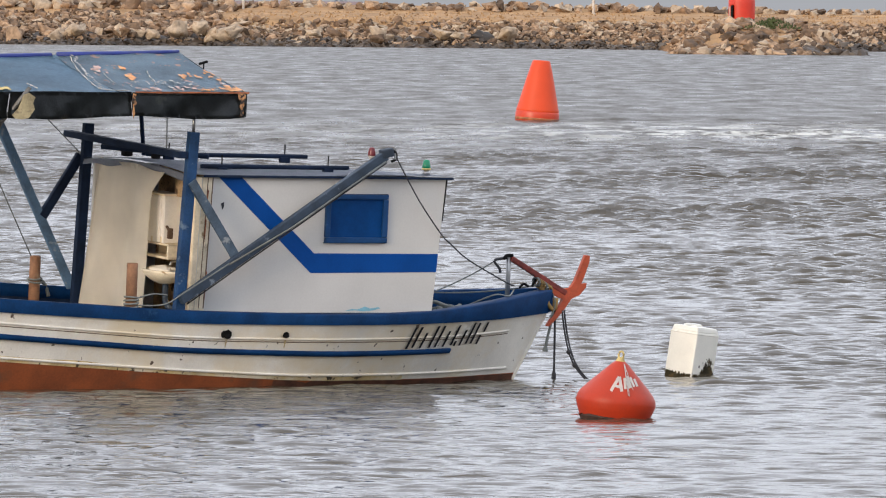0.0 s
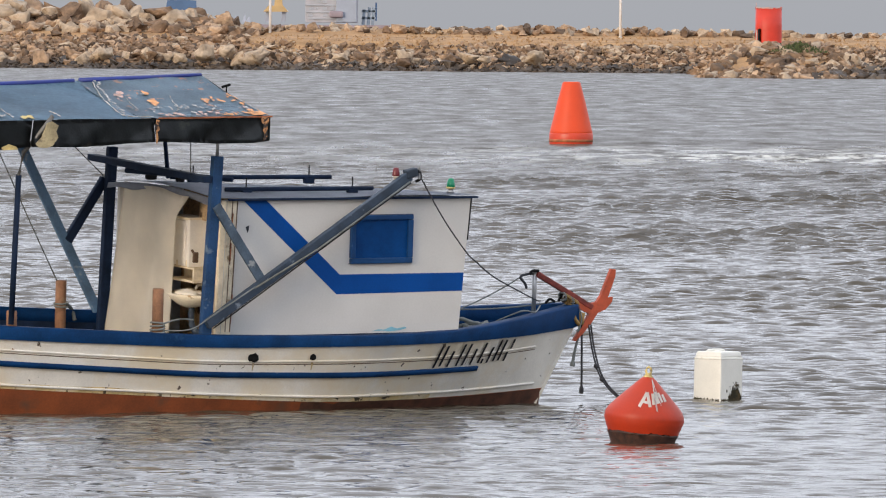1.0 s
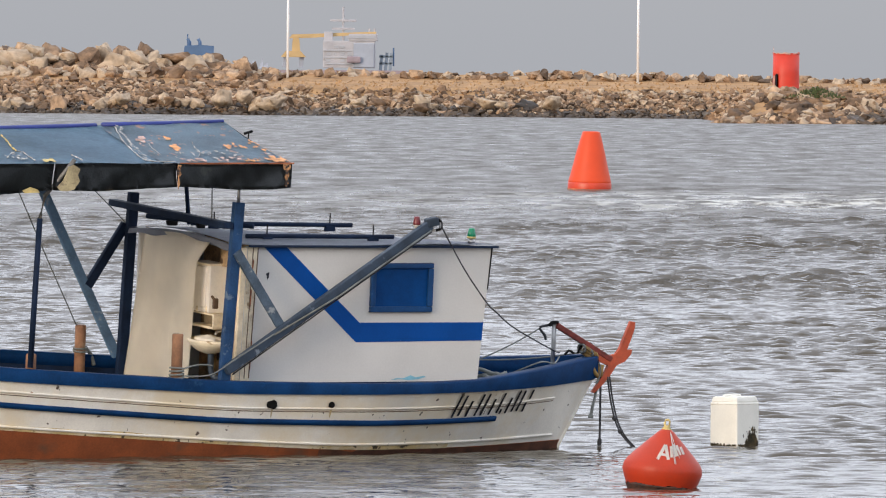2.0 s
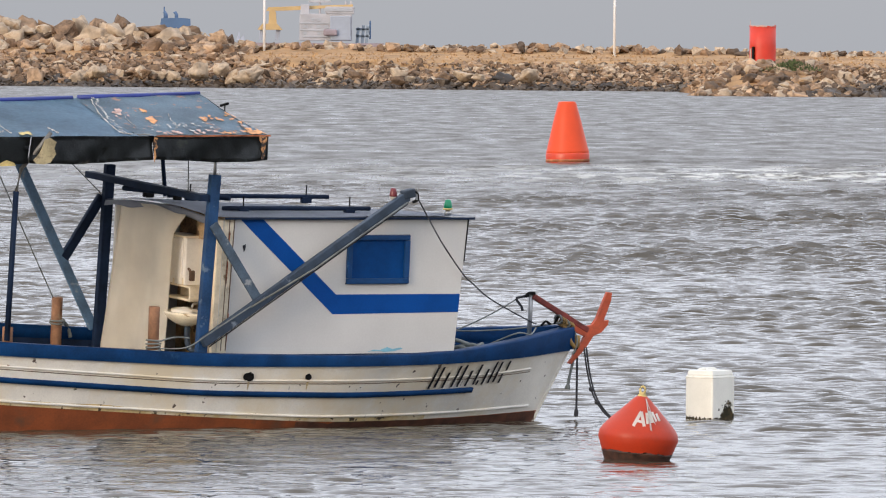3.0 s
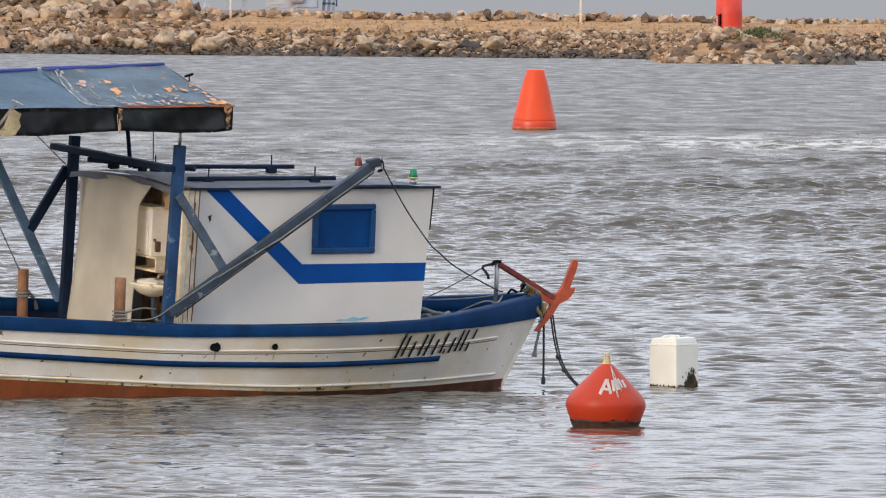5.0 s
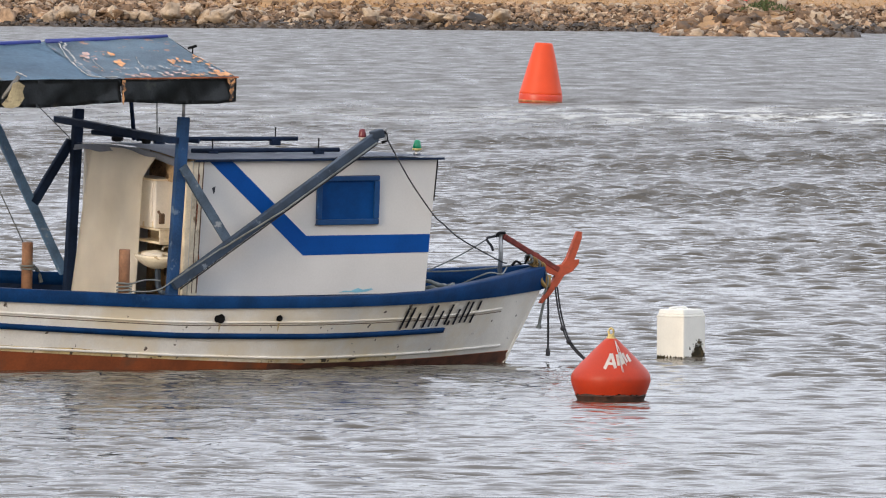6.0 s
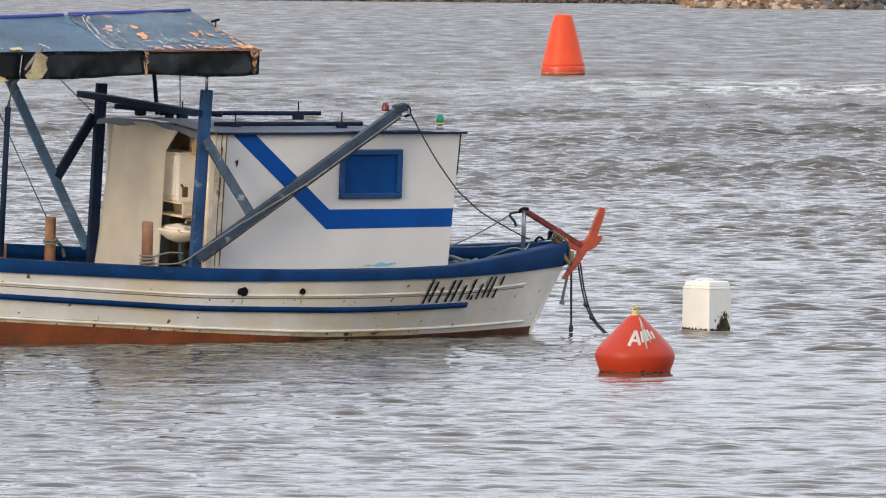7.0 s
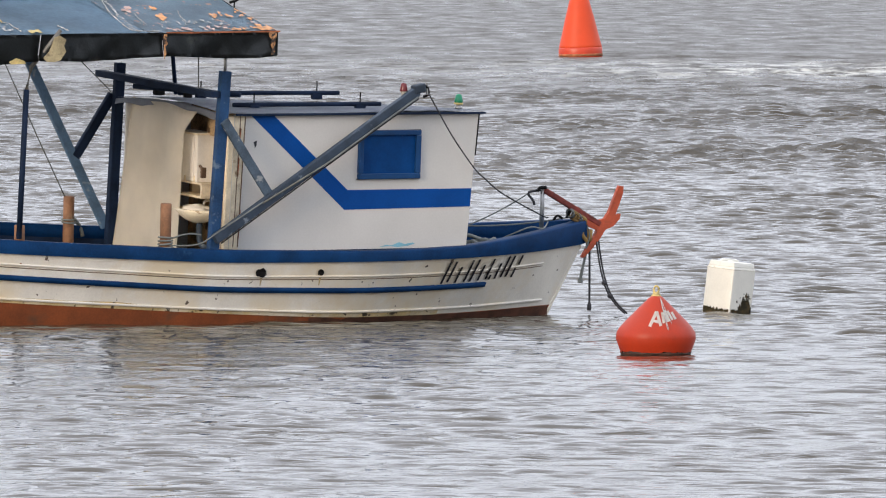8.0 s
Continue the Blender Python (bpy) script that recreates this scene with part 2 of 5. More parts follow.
def water_material():
    m = bpy.data.materials.new("harbour_water")
    m.use_nodes = True
    n, l = m.node_tree.nodes, m.node_tree.links
    b = n["Principled BSDF"]
    b.inputs["IOR"].default_value = 1.333
    co = n.new("ShaderNodeTexCoord")
    size = n.new("ShaderNodeMapping")
    size.inputs["Scale"].default_value = (0.45, 1.5, 1.0)
    l.new(co.outputs["Object"], size.inputs["Vector"])
    def cloud_of(scale, detail, rough=0.6):
        made = n.new("ShaderNodeTexNoise")
        made.inputs["Scale"].default_value, made.inputs["Detail"].default_value, made.inputs["Roughness"].default_value = scale, detail, rough
        l.new(size.outputs["Vector"], made.inputs["Vector"])
        return made.outputs["Fac"]

    def spread(value, low, high, a, b):
        made = n.new("ShaderNodeMapRange")
        for key, v in (("From Min", low), ("From Max", high), ("To Min", a), ("To Max", b)):
            made.inputs[key].default_value = v
        l.new(value, made.inputs["Value"])
        return made.outputs["Result"]

    # the open water beyond the moorings is ruffled too finely to model
    apart = n.new("ShaderNodeSeparateXYZ")
    l.new(co.outputs["Object"], apart.inputs["Vector"])
    # a broken tide line of foam beside the channel marker
    reach = n.new("ShaderNodeMapping")
    reach.inputs["Scale"].default_value = (0.9, 0.42, 1.0)
    l.new(co.outputs["Object"], reach.inputs["Vector"])
    froth = n.new("ShaderNodeTexNoise")
    froth.inputs["Scale"].default_value, froth.inputs["Detail"].default_value, froth.inputs["Roughness"].default_value = 1.0, 6, 0.65
    l.new(reach.outputs["Vector"], froth.inputs["Vector"])

    def times(p, q):
        made = n.new("ShaderNodeMath")
        made.operation = "MULTIPLY"
        l.new(p, made.inputs[0])
        l.new(q, made.inputs[1])
        return made.outputs[0]
    line = times(spread(apart.outputs["Y"], 262, 282, 0, 1), spread(apart.outputs["Y"], 298, 318, 1, 0))
    line = times(line, spread(apart.outputs["X"], -2, 7, 0.3, 1))
    foam = times(spread(froth.outputs["Fac"], 0.48, 0.58, 0, 0.9), line)
    tone = n.new("ShaderNodeMix")
    tone.data_type = "RGBA"
    tone.inputs["A"].default_value, tone.inputs["B"].default_value = (0.064, 0.053, 0.036, 1), (0.62, 0.61, 0.55, 1)
    l.new(foam, tone.inputs["Factor"])
    l.new(tone.outputs["Result"], b.inputs["Base Color"])
    # wave groups far out, stretched in depth to fit the camera's view
    group = n.new("ShaderNodeMapping")
    group.inputs["Scale"].default_value = (0.8, 0.11, 1.0)
    l.new(co.outputs["Object"], group.inputs["Vector"])
    packs = n.new("ShaderNodeTexNoise")
    packs.inputs["Scale"].default_value, packs.inputs["Detail"].default_value, packs.inputs["Roughness"].default_value = 1.0, 5, 0.6
    l.new(group.outputs["Vector"], packs.inputs["Vector"])
    chop = n.new("ShaderNodeBump")
    chop.inputs["Strength"].default_value = 1.0
    l.new(spread(apart.outputs["Y"], 170, 420, 0.0, 0.25), chop.inputs["Distance"])
    l.new(packs.outputs["Fac"], chop.inputs["Height"])
    gloss = n.new("ShaderNodeMix")
    l.new(spread(apart.outputs["Y"], 150, 330, 0, 1), gloss.inputs["Factor"])
    gloss.inputs["A"].default_value = 0.06
    l.new(spread(packs.outputs["Fac"], 0.34, 0.66, 0.25, 0.53), gloss.inputs["B"])
    l.new(gloss.outputs["Result"], b.inputs["Roughness"])
    # ripple cells nearer in, their depth chosen to fit the camera's view
    short = n.new("ShaderNodeMapping")
    short.inputs["Scale"].default_value = (1.5, 0.65, 1.0)
    l.new(co.outputs["Object"], short.inputs["Vector"])
    cells = n.new("ShaderNodeTexNoise")
    cells.inputs["Scale"].default_value, cells.inputs["Detail"].default_value, cells.inputs["Roughness"].default_value = 1.0, 3, 0.6
    l.new(short.outputs["Vector"], cells.inputs["Vector"])
    dapple = n.new("ShaderNodeBump")
    dapple.inputs["Strength"].default_value = 1.0
    l.new(times(spread(apart.outputs["Y"], 95, 140, 0.0, 0.18), spread(apart.outputs["Y"], 220, 380, 1, 0.3)), dapple.inputs["Distance"])
    l.new(cells.outputs["Fac"], dapple.inputs["Height"])
    l.new(chop.outputs["Normal"], dapple.inputs["Normal"])
    # wind patches drive how ruffled the surface is
    paws = spread(cloud_of(0.55, 9, 0.72), 0.42, 0.60, 0.05, 1.0)
    ripple = n.new("ShaderNodeBump")
    ripple.inputs["Distance"].default_value = 0.06
    l.new(dapple.outputs["Normal"], ripple.inputs["Normal"])
    l.new(times(paws, spread(apart.outputs["Y"], 95, 150, 1, 0.25)), ripple.inputs["Strength"])
    l.new(cloud_of(2.6, 4, 0.6), ripple.inputs["Height"])
    wavelet = n.new("ShaderNodeBump")
    wavelet.inputs["Distance"].default_value, wavelet.inputs["Strength"].default_value = 0.15, 0.8
    l.new(cloud_of(0.6, 3, 0.60), wavelet.inputs["Height"])
    l.new(ripple.outputs["Normal"], wavelet.inputs["Normal"])
    l.new(wavelet.outputs["Normal"], b.inputs["Normal"])
    return m


WATER = water_material()


# ---- mesh helpers ----
def finish(name, bm, mat, parent=None, label="", smooth=True):
    bmesh.ops.recalc_face_normals(bm, faces=bm.faces)
    me = bpy.data.meshes.new(name)
    bm.to_mesh(me)
    bm.free()
    for p in me.polygons:
        p.use_smooth = smooth
    me.materials.append(mat)
    ob = new(name, me)
    ob.parent = parent
    if label:
        tagged(ob, label)
    return ob


def part(name, bm, mat, parent, label="", smooth=False):
    return finish(name, bm, mat, parent, label, smooth)


def thing(name, m, label, category, group="", kind=""):
    ob = new(name)
    ob.empty_display_size = 0.2
    ob.matrix_world = m
    return tagged(ob, label, category, group, kind)


def box(bm, c, size, turn=None, bevel=0.0):
    m = Matrix.Translation(c) @ (turn.to_4x4() if turn else Matrix()) @ Matrix.Diagonal((*size, 1))
    made = bmesh.ops.create_cube(bm, size=1, matrix=m)["verts"]
    if bevel:
        edges = {e for v in made for e in v.link_edges}
        bmesh.ops.bevel(bm, geom=list(edges), offset=bevel, segments=2, affect="EDGES", profile=0.6)
    return bm


def block(c, size, turn=None, bevel=0.006):
    return box(bmesh.new(), c, size, turn, bevel)


def beam(p, q, wide, deep, bevel=0.008, side=(0, 1, 0)):
    """A squared timber from p to q; wide is measured across `side`."""
    p, q = Vector(p), Vector(q)
    z = (q - p).normalized()
    y = Vector(side)
    x = y.cross(z).normalized()
    y = z.cross(x)
    return box(bmesh.new(), (p + q) / 2, (wide, deep, (q - p).length), Matrix((x, y, z)).transposed(), bevel)


def tube(points, radius, sides=8, bm=None):
    bm = bm or bmesh.new()
    pts = [Vector(p) for p in points]
    rings = []
    for i, p in enumerate(pts):
        d = (pts[min(i + 1, len(pts) - 1)] - pts[max(i - 1, 0)]).normalized()
        a = d.orthogonal().normalized() if abs(d.z) > 0.95 else d.cross(Vector((0, 0, 1))).normalized()
        b = d.cross(a)
        r = radius[i] if isinstance(radius, (list, tuple)) else radius
        rings.append([bm.verts.new(p + r * (math.cos(k * math.tau / sides) * a + math.sin(k * math.tau / sides) * b)) for k in range(sides)])
    for r0, r1 in zip(rings, rings[1:]):
        for k in range(sides):
            bm.faces.new((r0[k], r0[(k + 1) % sides], r1[(k + 1) % sides], r1[k]))
    bm.faces.new(rings[0])
    bm.faces.new(rings[-1])
    return bm


def sagging(p, q, sag, steps=14):
    p, q = Vector(p), Vector(q)
    return [p.lerp(q, i / steps) - Vector((0, 0, sag * 4 * (i / steps) * (1 - i / steps))) for i in range(steps + 1)]


def curved(points, steps=6):
    """A smooth line through the points."""
    pts = [Vector(p) for p in points]
    out = []
    for i in range(len(pts) - 1):
        a, b, c, d = pts[max(i - 1, 0)], pts[i], pts[i + 1], pts[min(i + 2, len(pts) - 1)]
        for k in range(steps):
            t = k / steps
            out.append(0.5 * ((2 * b) + (c - a) * t + (2 * a - 5 * b + 4 * c - d) * t * t + (3 * b - a - 3 * c + d) * t ** 3))
    return out + [pts[-1]]


def lathe(profile, sides=40, bm=None, centre=(0, 0, 0)):
    bm = bm or bmesh.new()
    rings = [[bm.verts.new((centre[0] + r * math.cos(k * math.tau / sides), centre[1] + r * math.sin(k * math.tau / sides), centre[2] + z)) for k in range(sides)]
             for r, z in profile]
    for r0, r1 in zip(rings, rings[1:]):
        for k in range(sides):
            bm.faces.new((r0[k], r0[(k + 1) % sides], r1[(k + 1) % sides], r1[k]))
    bm.faces.new(rings[0])
    bm.faces.new(rings[-1])
    return bm


def grid_mesh(bm, rows):
    vs = [[bm.verts.new(p) for p in row] for row in rows]
    for a, b in zip(vs, vs[1:]):
        for i in range(len(a) - 1):
            bm.faces.new((a[i], a[i + 1], b[i + 1], b[i]))
    return bm


def prism(outline, y0, y1):
    """A flat shape given in x and z, thick from y0 to y1."""
    bm = bmesh.new()
    a = [bm.verts.new((x, y0, z)) for x, z in outline]
    b = [bm.verts.new((x, y1, z)) for x, z in outline]
    bm.faces.new(a)
    bm.faces.new(b[::-1])
    for i in range(len(a)):
        j = (i + 1) % len(a)
        bm.faces.new((a[i], b[i], b[j], a[j]))
    return bm


# ---- the water ----
def build_water():
    rng = np.random.default_rng(4)
    cols = 200
    ys = np.concatenate([np.geomspace(61, 330, 3300)[:-1], np.geomspace(330, 872, 700)])
    rows = len(ys)
    us = np.linspace(-0.049, 0.049, cols)
    y = np.repeat(ys[:, None], cols, 1)
    x = y * us[None, :]
    step = np.gradient(ys)[:, None]
    # shortest and longest wave, how many, spread of heading, slope
    z = np.zeros_like(x)
    for shortest, longest, many, swing, slope in ((0.15, 0.46, 48, 0.34, 0.24), (0.5, 1.4, 22, 0.30, 0.028), (1.8, 4.2, 9, 0.3, 0.012)):
        layer = np.zeros_like(x)
        for i in range(many):
            length = shortest * (longest / shortest) ** (i / (many - 1))
            k = math.tau / length
            way = math.pi / 2 + rng.normal(0, swing)
            amp = slope * math.sqrt(2 / many) / k * rng.uniform(0.6, 1.4)
            detail = np.clip((length / step - 2.2) / 1.5, 0, 1)
            layer += amp * detail * np.sin(k * (x * math.cos(way) + y * math.sin(way)) + rng.uniform(0, 6.28))
        # gusts leave rougher and calmer patches
        gust = np.ones_like(x)
        for i in range(7):
            gust += 0.10 * np.sin(x * rng.uniform(0.15, 0.9) + y * rng.uniform(0.03, 0.22) * rng.choice((-1, 1)) + rng.uniform(0, 6.28))
        z += layer * np.clip(gust, 0.25, 1.7)
    # calmer in the boat's lee; scaled by distance and bearing to fit the view
    lee = np.exp(-((y - 89) / 5) ** 2) / (1 + np.exp((x - 1.2) * 2))
    z *= (1 + 0.4 * np.clip(x / y / 0.04, 0, 1)) * (1 - 0.45 * lee) * (0.55 + 0.45 * np.clip((y - 85) / 65, 0, 1) + 1.3 * np.clip((y - 112) / 95, 0, 1))
    edge = np.clip((np.minimum(np.arange(cols), np.arange(cols)[::-1])) / 6, 0, 1)[None, :] * np.clip((np.minimum(np.arange(rows), np.arange(rows)[::-1])) / 10, 0, 1)[:, None]
    z *= edge
    verts = np.stack([x, y, z], -1).reshape(-1, 3)
    idx = np.arange(rows * cols).reshape(rows, cols)
    quads = np.stack([idx[:-1, :-1], idx[:-1, 1:], idx[1:, 1:], idx[1:, :-1]], -1).reshape(-1, 4)
    a, b, c, d = idx[0, 0], idx[0, -1], idx[-1, -1], idx[-1, 0]
    n = len(verts)
    outer = np.array([(-4900, -300, 0), (4900, -300, 0), (4900, 4900, 0), (-4900, 4900, 0)], float)
    verts = np.concatenate([verts, outer])
    faces = quads.tolist()
    faces.append([n, n + 1, b] + idx[0, 1:-1][::-1].tolist() + [a])
    faces.append([n + 1, n + 2, c] + idx[1:-1, -1][::-1].tolist() + [b])
    faces.append([n + 2, n + 3, d] + idx[-1, 1:-1].tolist() + [c])
    faces.append([n + 3, n, a] + idx[1:-1, 0].tolist() + [d])
    me = bpy.data.meshes.new("water")
    me.from_pydata(verts.tolist(), [], faces)
    me.update()
    for p in me.polygons:
        p.use_smooth = True
    me.materials.append(WATER)
    return tagged(new("water", me), "grey rippled harbour water under a dull sky", "water", kind="structure")


water = build_water()

# ---- the boat ----
boat = thing("fishing_boat", pose(-2.0017, 95.4825, 0, 4, 0, 30), "moored white wooden fishing boat with blue rails and rusty red bottom", "boat")

STERN = -4.2


def smooth_line(xs, ys):
    """A smoothed line through knots, as a function."""
    fx = np.linspace(xs[0], xs[-1], 400)
    fy = np.interp(fx, xs, ys)
    for _ in range(2):
        pad = np.pad(fy, 14, mode="reflect", reflect_type="odd")
        fy = np.convolve(pad, np.ones(29) / 29, "valid")
    return lambda v: float(np.interp(v, fx, fy))


rail_low = smooth_line([-4.3, -2.5, -0.4, 1.2, 2.2, 3.0, 3.75], [0.84, 0.705, 0.595, 0.574, 0.564, 0.566, 0.580])
rail_high = smooth_line([-4.3, -2.5, -0.4, 1.2, 2.1, 2.7, 3.75], [0.96, 0.815, 0.695, 0.658, 0.660, 0.705, 0.785])
paint_line = smooth_line([-4.3, -2.5, -0.4, 0.8, 2.4, 3.5], [0.43, 0.292, 0.158, 0.09, 0.05, 0.06])
beam_top = smooth_line([0, 0.27, 0.5, 0.66, 0.785, 0.91, 1.0], [0.80, 1.06, 1.1, 1.08, 0.87, 0.47, 0.03])
beam_low = smooth_line([0, 0.27, 0.5, 0.66, 0.785, 0.91, 1.0], [0.55, 0.86, 0.92, 0.85, 0.58, 0.25, 0.02])


def stem_x(z):
    return 3.4 + 0.31 * (z / 0.575) if z >= 0 else 3.4 + 1.1 * z


def hull_point(x, z, side=-1, out=0.0):
    """A point of the hull's outer face at the length x and the height z."""
    s = min(max((x - STERN) / (stem_x(z) - STERN), 0), 1)
    v = z / rail_low(x)
    if v >= 0:
        w = beam_low(s) + (beam_top(s) - beam_low(s)) * min(v, 1.3) ** 0.85
    else:
        w = beam_low(s) * max(1 - (z / -0.5) ** 2, 0.04)
    return Vector((x, side * (max(w, 0.012) + out), z))


def hull_rows(z_from, z_to, levels, side, out=0.0, x_end=None):
    rows = []
    for i in range(levels + 1):
        row = []
        for k in range(73):
            s = k / 72
            x = STERN + s * (3.6 - STERN)
            z = z_from(x) + (z_to(x) - z_from(x)) * i / levels
            xe = stem_x(z) if x_end is None else x_end
            x = STERN + s * (xe - STERN)
            z = z_from(x) + (z_to(x) - z_from(x)) * i / levels
            row.append(hull_point(x, z, side, out))
        rows.append(row)
    return rows


def build_hull():
    for side, name in ((-1, "starboard"), (1, "port")):
        bm = grid_mesh(bmesh.new(), hull_rows(paint_line, rail_low, 10, side))
        topside = part("topside", bm, HULL_WHITE, boat, "weathered white planked topside", True)
        grid = grid_mesh(bmesh.new(), hull_rows(lambda x: -0.45, paint_line, 8, side))
        part("bottom", grid, BOTTOM_RED, boat, "rust-red antifouled bottom", True)
        strip = grid_mesh(bmesh.new(), hull_rows(lambda x: paint_line(x) - 0.005, lambda x: paint_line(x) + 0.040 + 0.008 * math.sin(x * 3.1) + 0.005 * math.sin(x * 8.3), 2, side, 0.003, 2.0))
        part("grime_strip", strip, GRIME, boat, "yellow-brown grime above the waterline", True)
        # weed at the forward waterline
        rows = []
        for f in (0.0, 0.5, 1.0):
            rows.append([hull_point(x, paint_line(x) - 0.006 - 0.22 * (1 - f) - 0.02 * (1 + math.sin(7 * x)) * (x < 0.9), side, 0.004) for x in np.linspace(0.55, 3.40, 50)])
        part("waterline_weed", grid_mesh(bmesh.new(), rows), HULL_WEED, boat, "dark brown weed at the waterline", True)
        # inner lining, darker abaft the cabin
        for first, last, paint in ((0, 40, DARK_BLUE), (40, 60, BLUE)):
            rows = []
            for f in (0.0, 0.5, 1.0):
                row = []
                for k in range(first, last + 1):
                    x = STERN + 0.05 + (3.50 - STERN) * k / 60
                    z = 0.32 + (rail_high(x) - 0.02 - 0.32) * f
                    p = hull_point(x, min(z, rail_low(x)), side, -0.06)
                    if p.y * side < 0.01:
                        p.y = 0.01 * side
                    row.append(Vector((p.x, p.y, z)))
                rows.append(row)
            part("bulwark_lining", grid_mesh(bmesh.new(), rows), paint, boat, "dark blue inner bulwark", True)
        # rail: a closed band round the sheer
        rows = [[], [], [], [], []]
        for k in range(81):
            x = STERN + (3.72 - STERN) * k / 80
            lo, hi = rail_low(x) - 0.004, rail_high(x)
            p = hull_point(min(x, stem_x(rail_low(x))), rail_low(x), side)
            w = abs(p.y)
            flare = 0.03 + 0.05 * min(max((x - 1.5) / 2, 0), 1)
            inner = max(w - 0.075, 0.0)
            for j, (yy, zz) in enumerate(((w + 0.022, lo), (w + flare, hi - 0.012), (w + flare - 0.014, hi), (inner, hi), (inner, lo))):
                rows[j].append(Vector((x, side * yy, zz)))
        rows.append(rows[0])
        bm = grid_mesh(bmesh.new(), rows)
        part("rail", bm, BLUE, boat, "thick blue painted gunwale rail", True)
        # mouldings
        for name, line, half, proud, mat, x_end, label in (
                ("rubbing_strake", smooth_line([-4.3, -2.5, -0.4, 1.2, 2.5], [0.62, 0.500, 0.358, 0.312, 0.300]), 0.026, 0.03, BLUE, 2.47, "chipped blue rubbing strake"),
                ("moulding", smooth_line([-4.3, -2.5, -0.4, 1.2, 2.5, 3.4], [0.73, 0.615, 0.47, 0.44, 0.43, 0.45]), 0.010, 0.008, HULL_WHITE, 3.2, "white hull moulding"),
                ("seam", smooth_line([-4.3, -2.5, -0.4, 1.2, 2.5, 3.4], [0.705, 0.59, 0.445, 0.415, 0.405, 0.425]), 0.004, 0.003, BROWN, 3.2, "dark plank seam"),
                ("lower_moulding", smooth_line([-4.3, -2.5, -0.4, 0.8, 2.4, 3.5], [0.45, 0.318, 0.19, 0.13, 0.10, 0.11]), 0.012, 0.012, HULL_WHITE, 3.3, "stained white lower moulding")):
            profile = []
            for dz, out in ((-half, -0.01), (-half * 0.8, proud), (half * 0.8, proud), (half, -0.01)):
                row = []
                for k in range(73):
                    x = STERN + (x_end - STERN) * k / 72
                    z = line(x) + dz
                    row.append(hull_point(x, z, side, out))
                profile.append(row)
            part(name, grid_mesh(bmesh.new(), profile), mat, boat, label, True)
    # stem post
    bm = tube([(3.40 + 0.31 * t / 0.575 + 0.004, 0, t) for t in (-0.3, -0.1, 0.1, 0.3, 0.5, 0.57)], 0.028, 8)
    part("stem_post", bm, HULL_WHITE, boat, "white stem post")
    part("stem_cap", block((3.715, 0, 0.685), (0.10, 0.13, 0.21), None, 0.03), BLUE, boat, "rounded blue stem cap")
    # transom and deck
    bm = bmesh.new()
    ring = [hull_point(STERN, z, -1) for z in (-0.4, -0.2, 0, 0.3, 0.6, rail_low(STERN))]
    loop = [bm.verts.new(p) for p in ring] + [bm.verts.new((p.x, -p.y, p.z)) for p in reversed(ring)]
    bm.faces.new(loop)
    part("transom", bm, HULL_WHITE, boat)
    edge = [STERN + (3.45 - STERN) * k / 40 for k in range(41)]
    rows = [[Vector((x, f * max(abs(hull_point(x, 0.34).y) - 0.05, 0.005), 0.34 + (0.12 if x > 2.2 else 0.0))) for x in edge] for f in (-1, -0.5, 0, 0.5, 1)]
    part("deck", grid_mesh(bmesh.new(), rows), DECK, boat, "worn blue-grey deck boards", True)
    # scuppers
    for x, z, r in ((0.0, 0.495, 0.037), (0.575, 0.487, 0.024)):
        p = hull_point(x, z)
        bm = bmesh.new()
        lathe([(r, -0.03), (r, 0.010), (r * 0.5, 0.014)], 16, bm)
        bmesh.ops.rotate(bm, verts=bm.verts, matrix=Matrix.Rotation(radians(90), 3, "X"))
        bmesh.ops.translate(bm, verts=bm.verts, vec=p)
        hole = part("scupper", bm, BLACK, boat, "black scupper hole", True)
        rng = random.Random(int(x * 100) + 3)
        ring = [hull_point(x - 0.012 + r * (1.35 + rng.uniform(-0.25, 0.35)) * math.cos(a), z + 0.004 + r * (1.0 + rng.uniform(-0.2, 0.25)) * math.sin(a), -1, 0.012) for a in np.linspace(0, math.tau, 15)[:-1]]
        bm = bmesh.new()
        bm.faces.new([bm.verts.new(p) for p in ring])
        bmesh.ops.solidify(bm, geom=bm.faces[:], thickness=0.006)
        part("soot", bm, BLACK, hole, "sooty black smear round the hole")
        rows = [[hull_point(x + dx * (1 - 0.6 * f), z - 0.02 - 0.09 * f, -1, 0.004) for dx in (-0.012, 0.012)] for f in (0, 0.3, 0.6, 1.0)]
        part("scupper_stain", grid_mesh(bmesh.new(), rows), GRIME, boat, "brown stain under the scupper")
    # painted name as plain slanting bars
    for at, low, high in ((0.00, 0, 1), (0.068, 0.06, 1), (0.165, 0, 0.72), (0.275, 0, 1), (0.350, 0, 1), (0.450, 0, 0.72), (0.545, 0.04, 0.96), (0.590, 0.0, 0.22),
                          (0.660, 0, 0.72), (0.735, 0.05, 1), (0.800, 0.05, 1), (0.880, 0, 0.42), (0.905, 0.56, 1)):
        x = 1.905 + at
        rows = []
        for i in range(7):
            f = low + (high - low) * i / 6
            z = 0.337 + 0.012 * at + 0.195 * f
            rows.append([hull_point(x + 0.045 * f + dx, z, -1, 0.016) for dx in (-0.0135, 0, 0.0135)])
        bm = grid_mesh(bmesh.new(), rows)
        bmesh.ops.solidify(bm, geom=bm.faces[:], thickness=0.006)
        part("name_bar", bm, LETTER_BLACK, boat, "black painted bar")


build_hull()


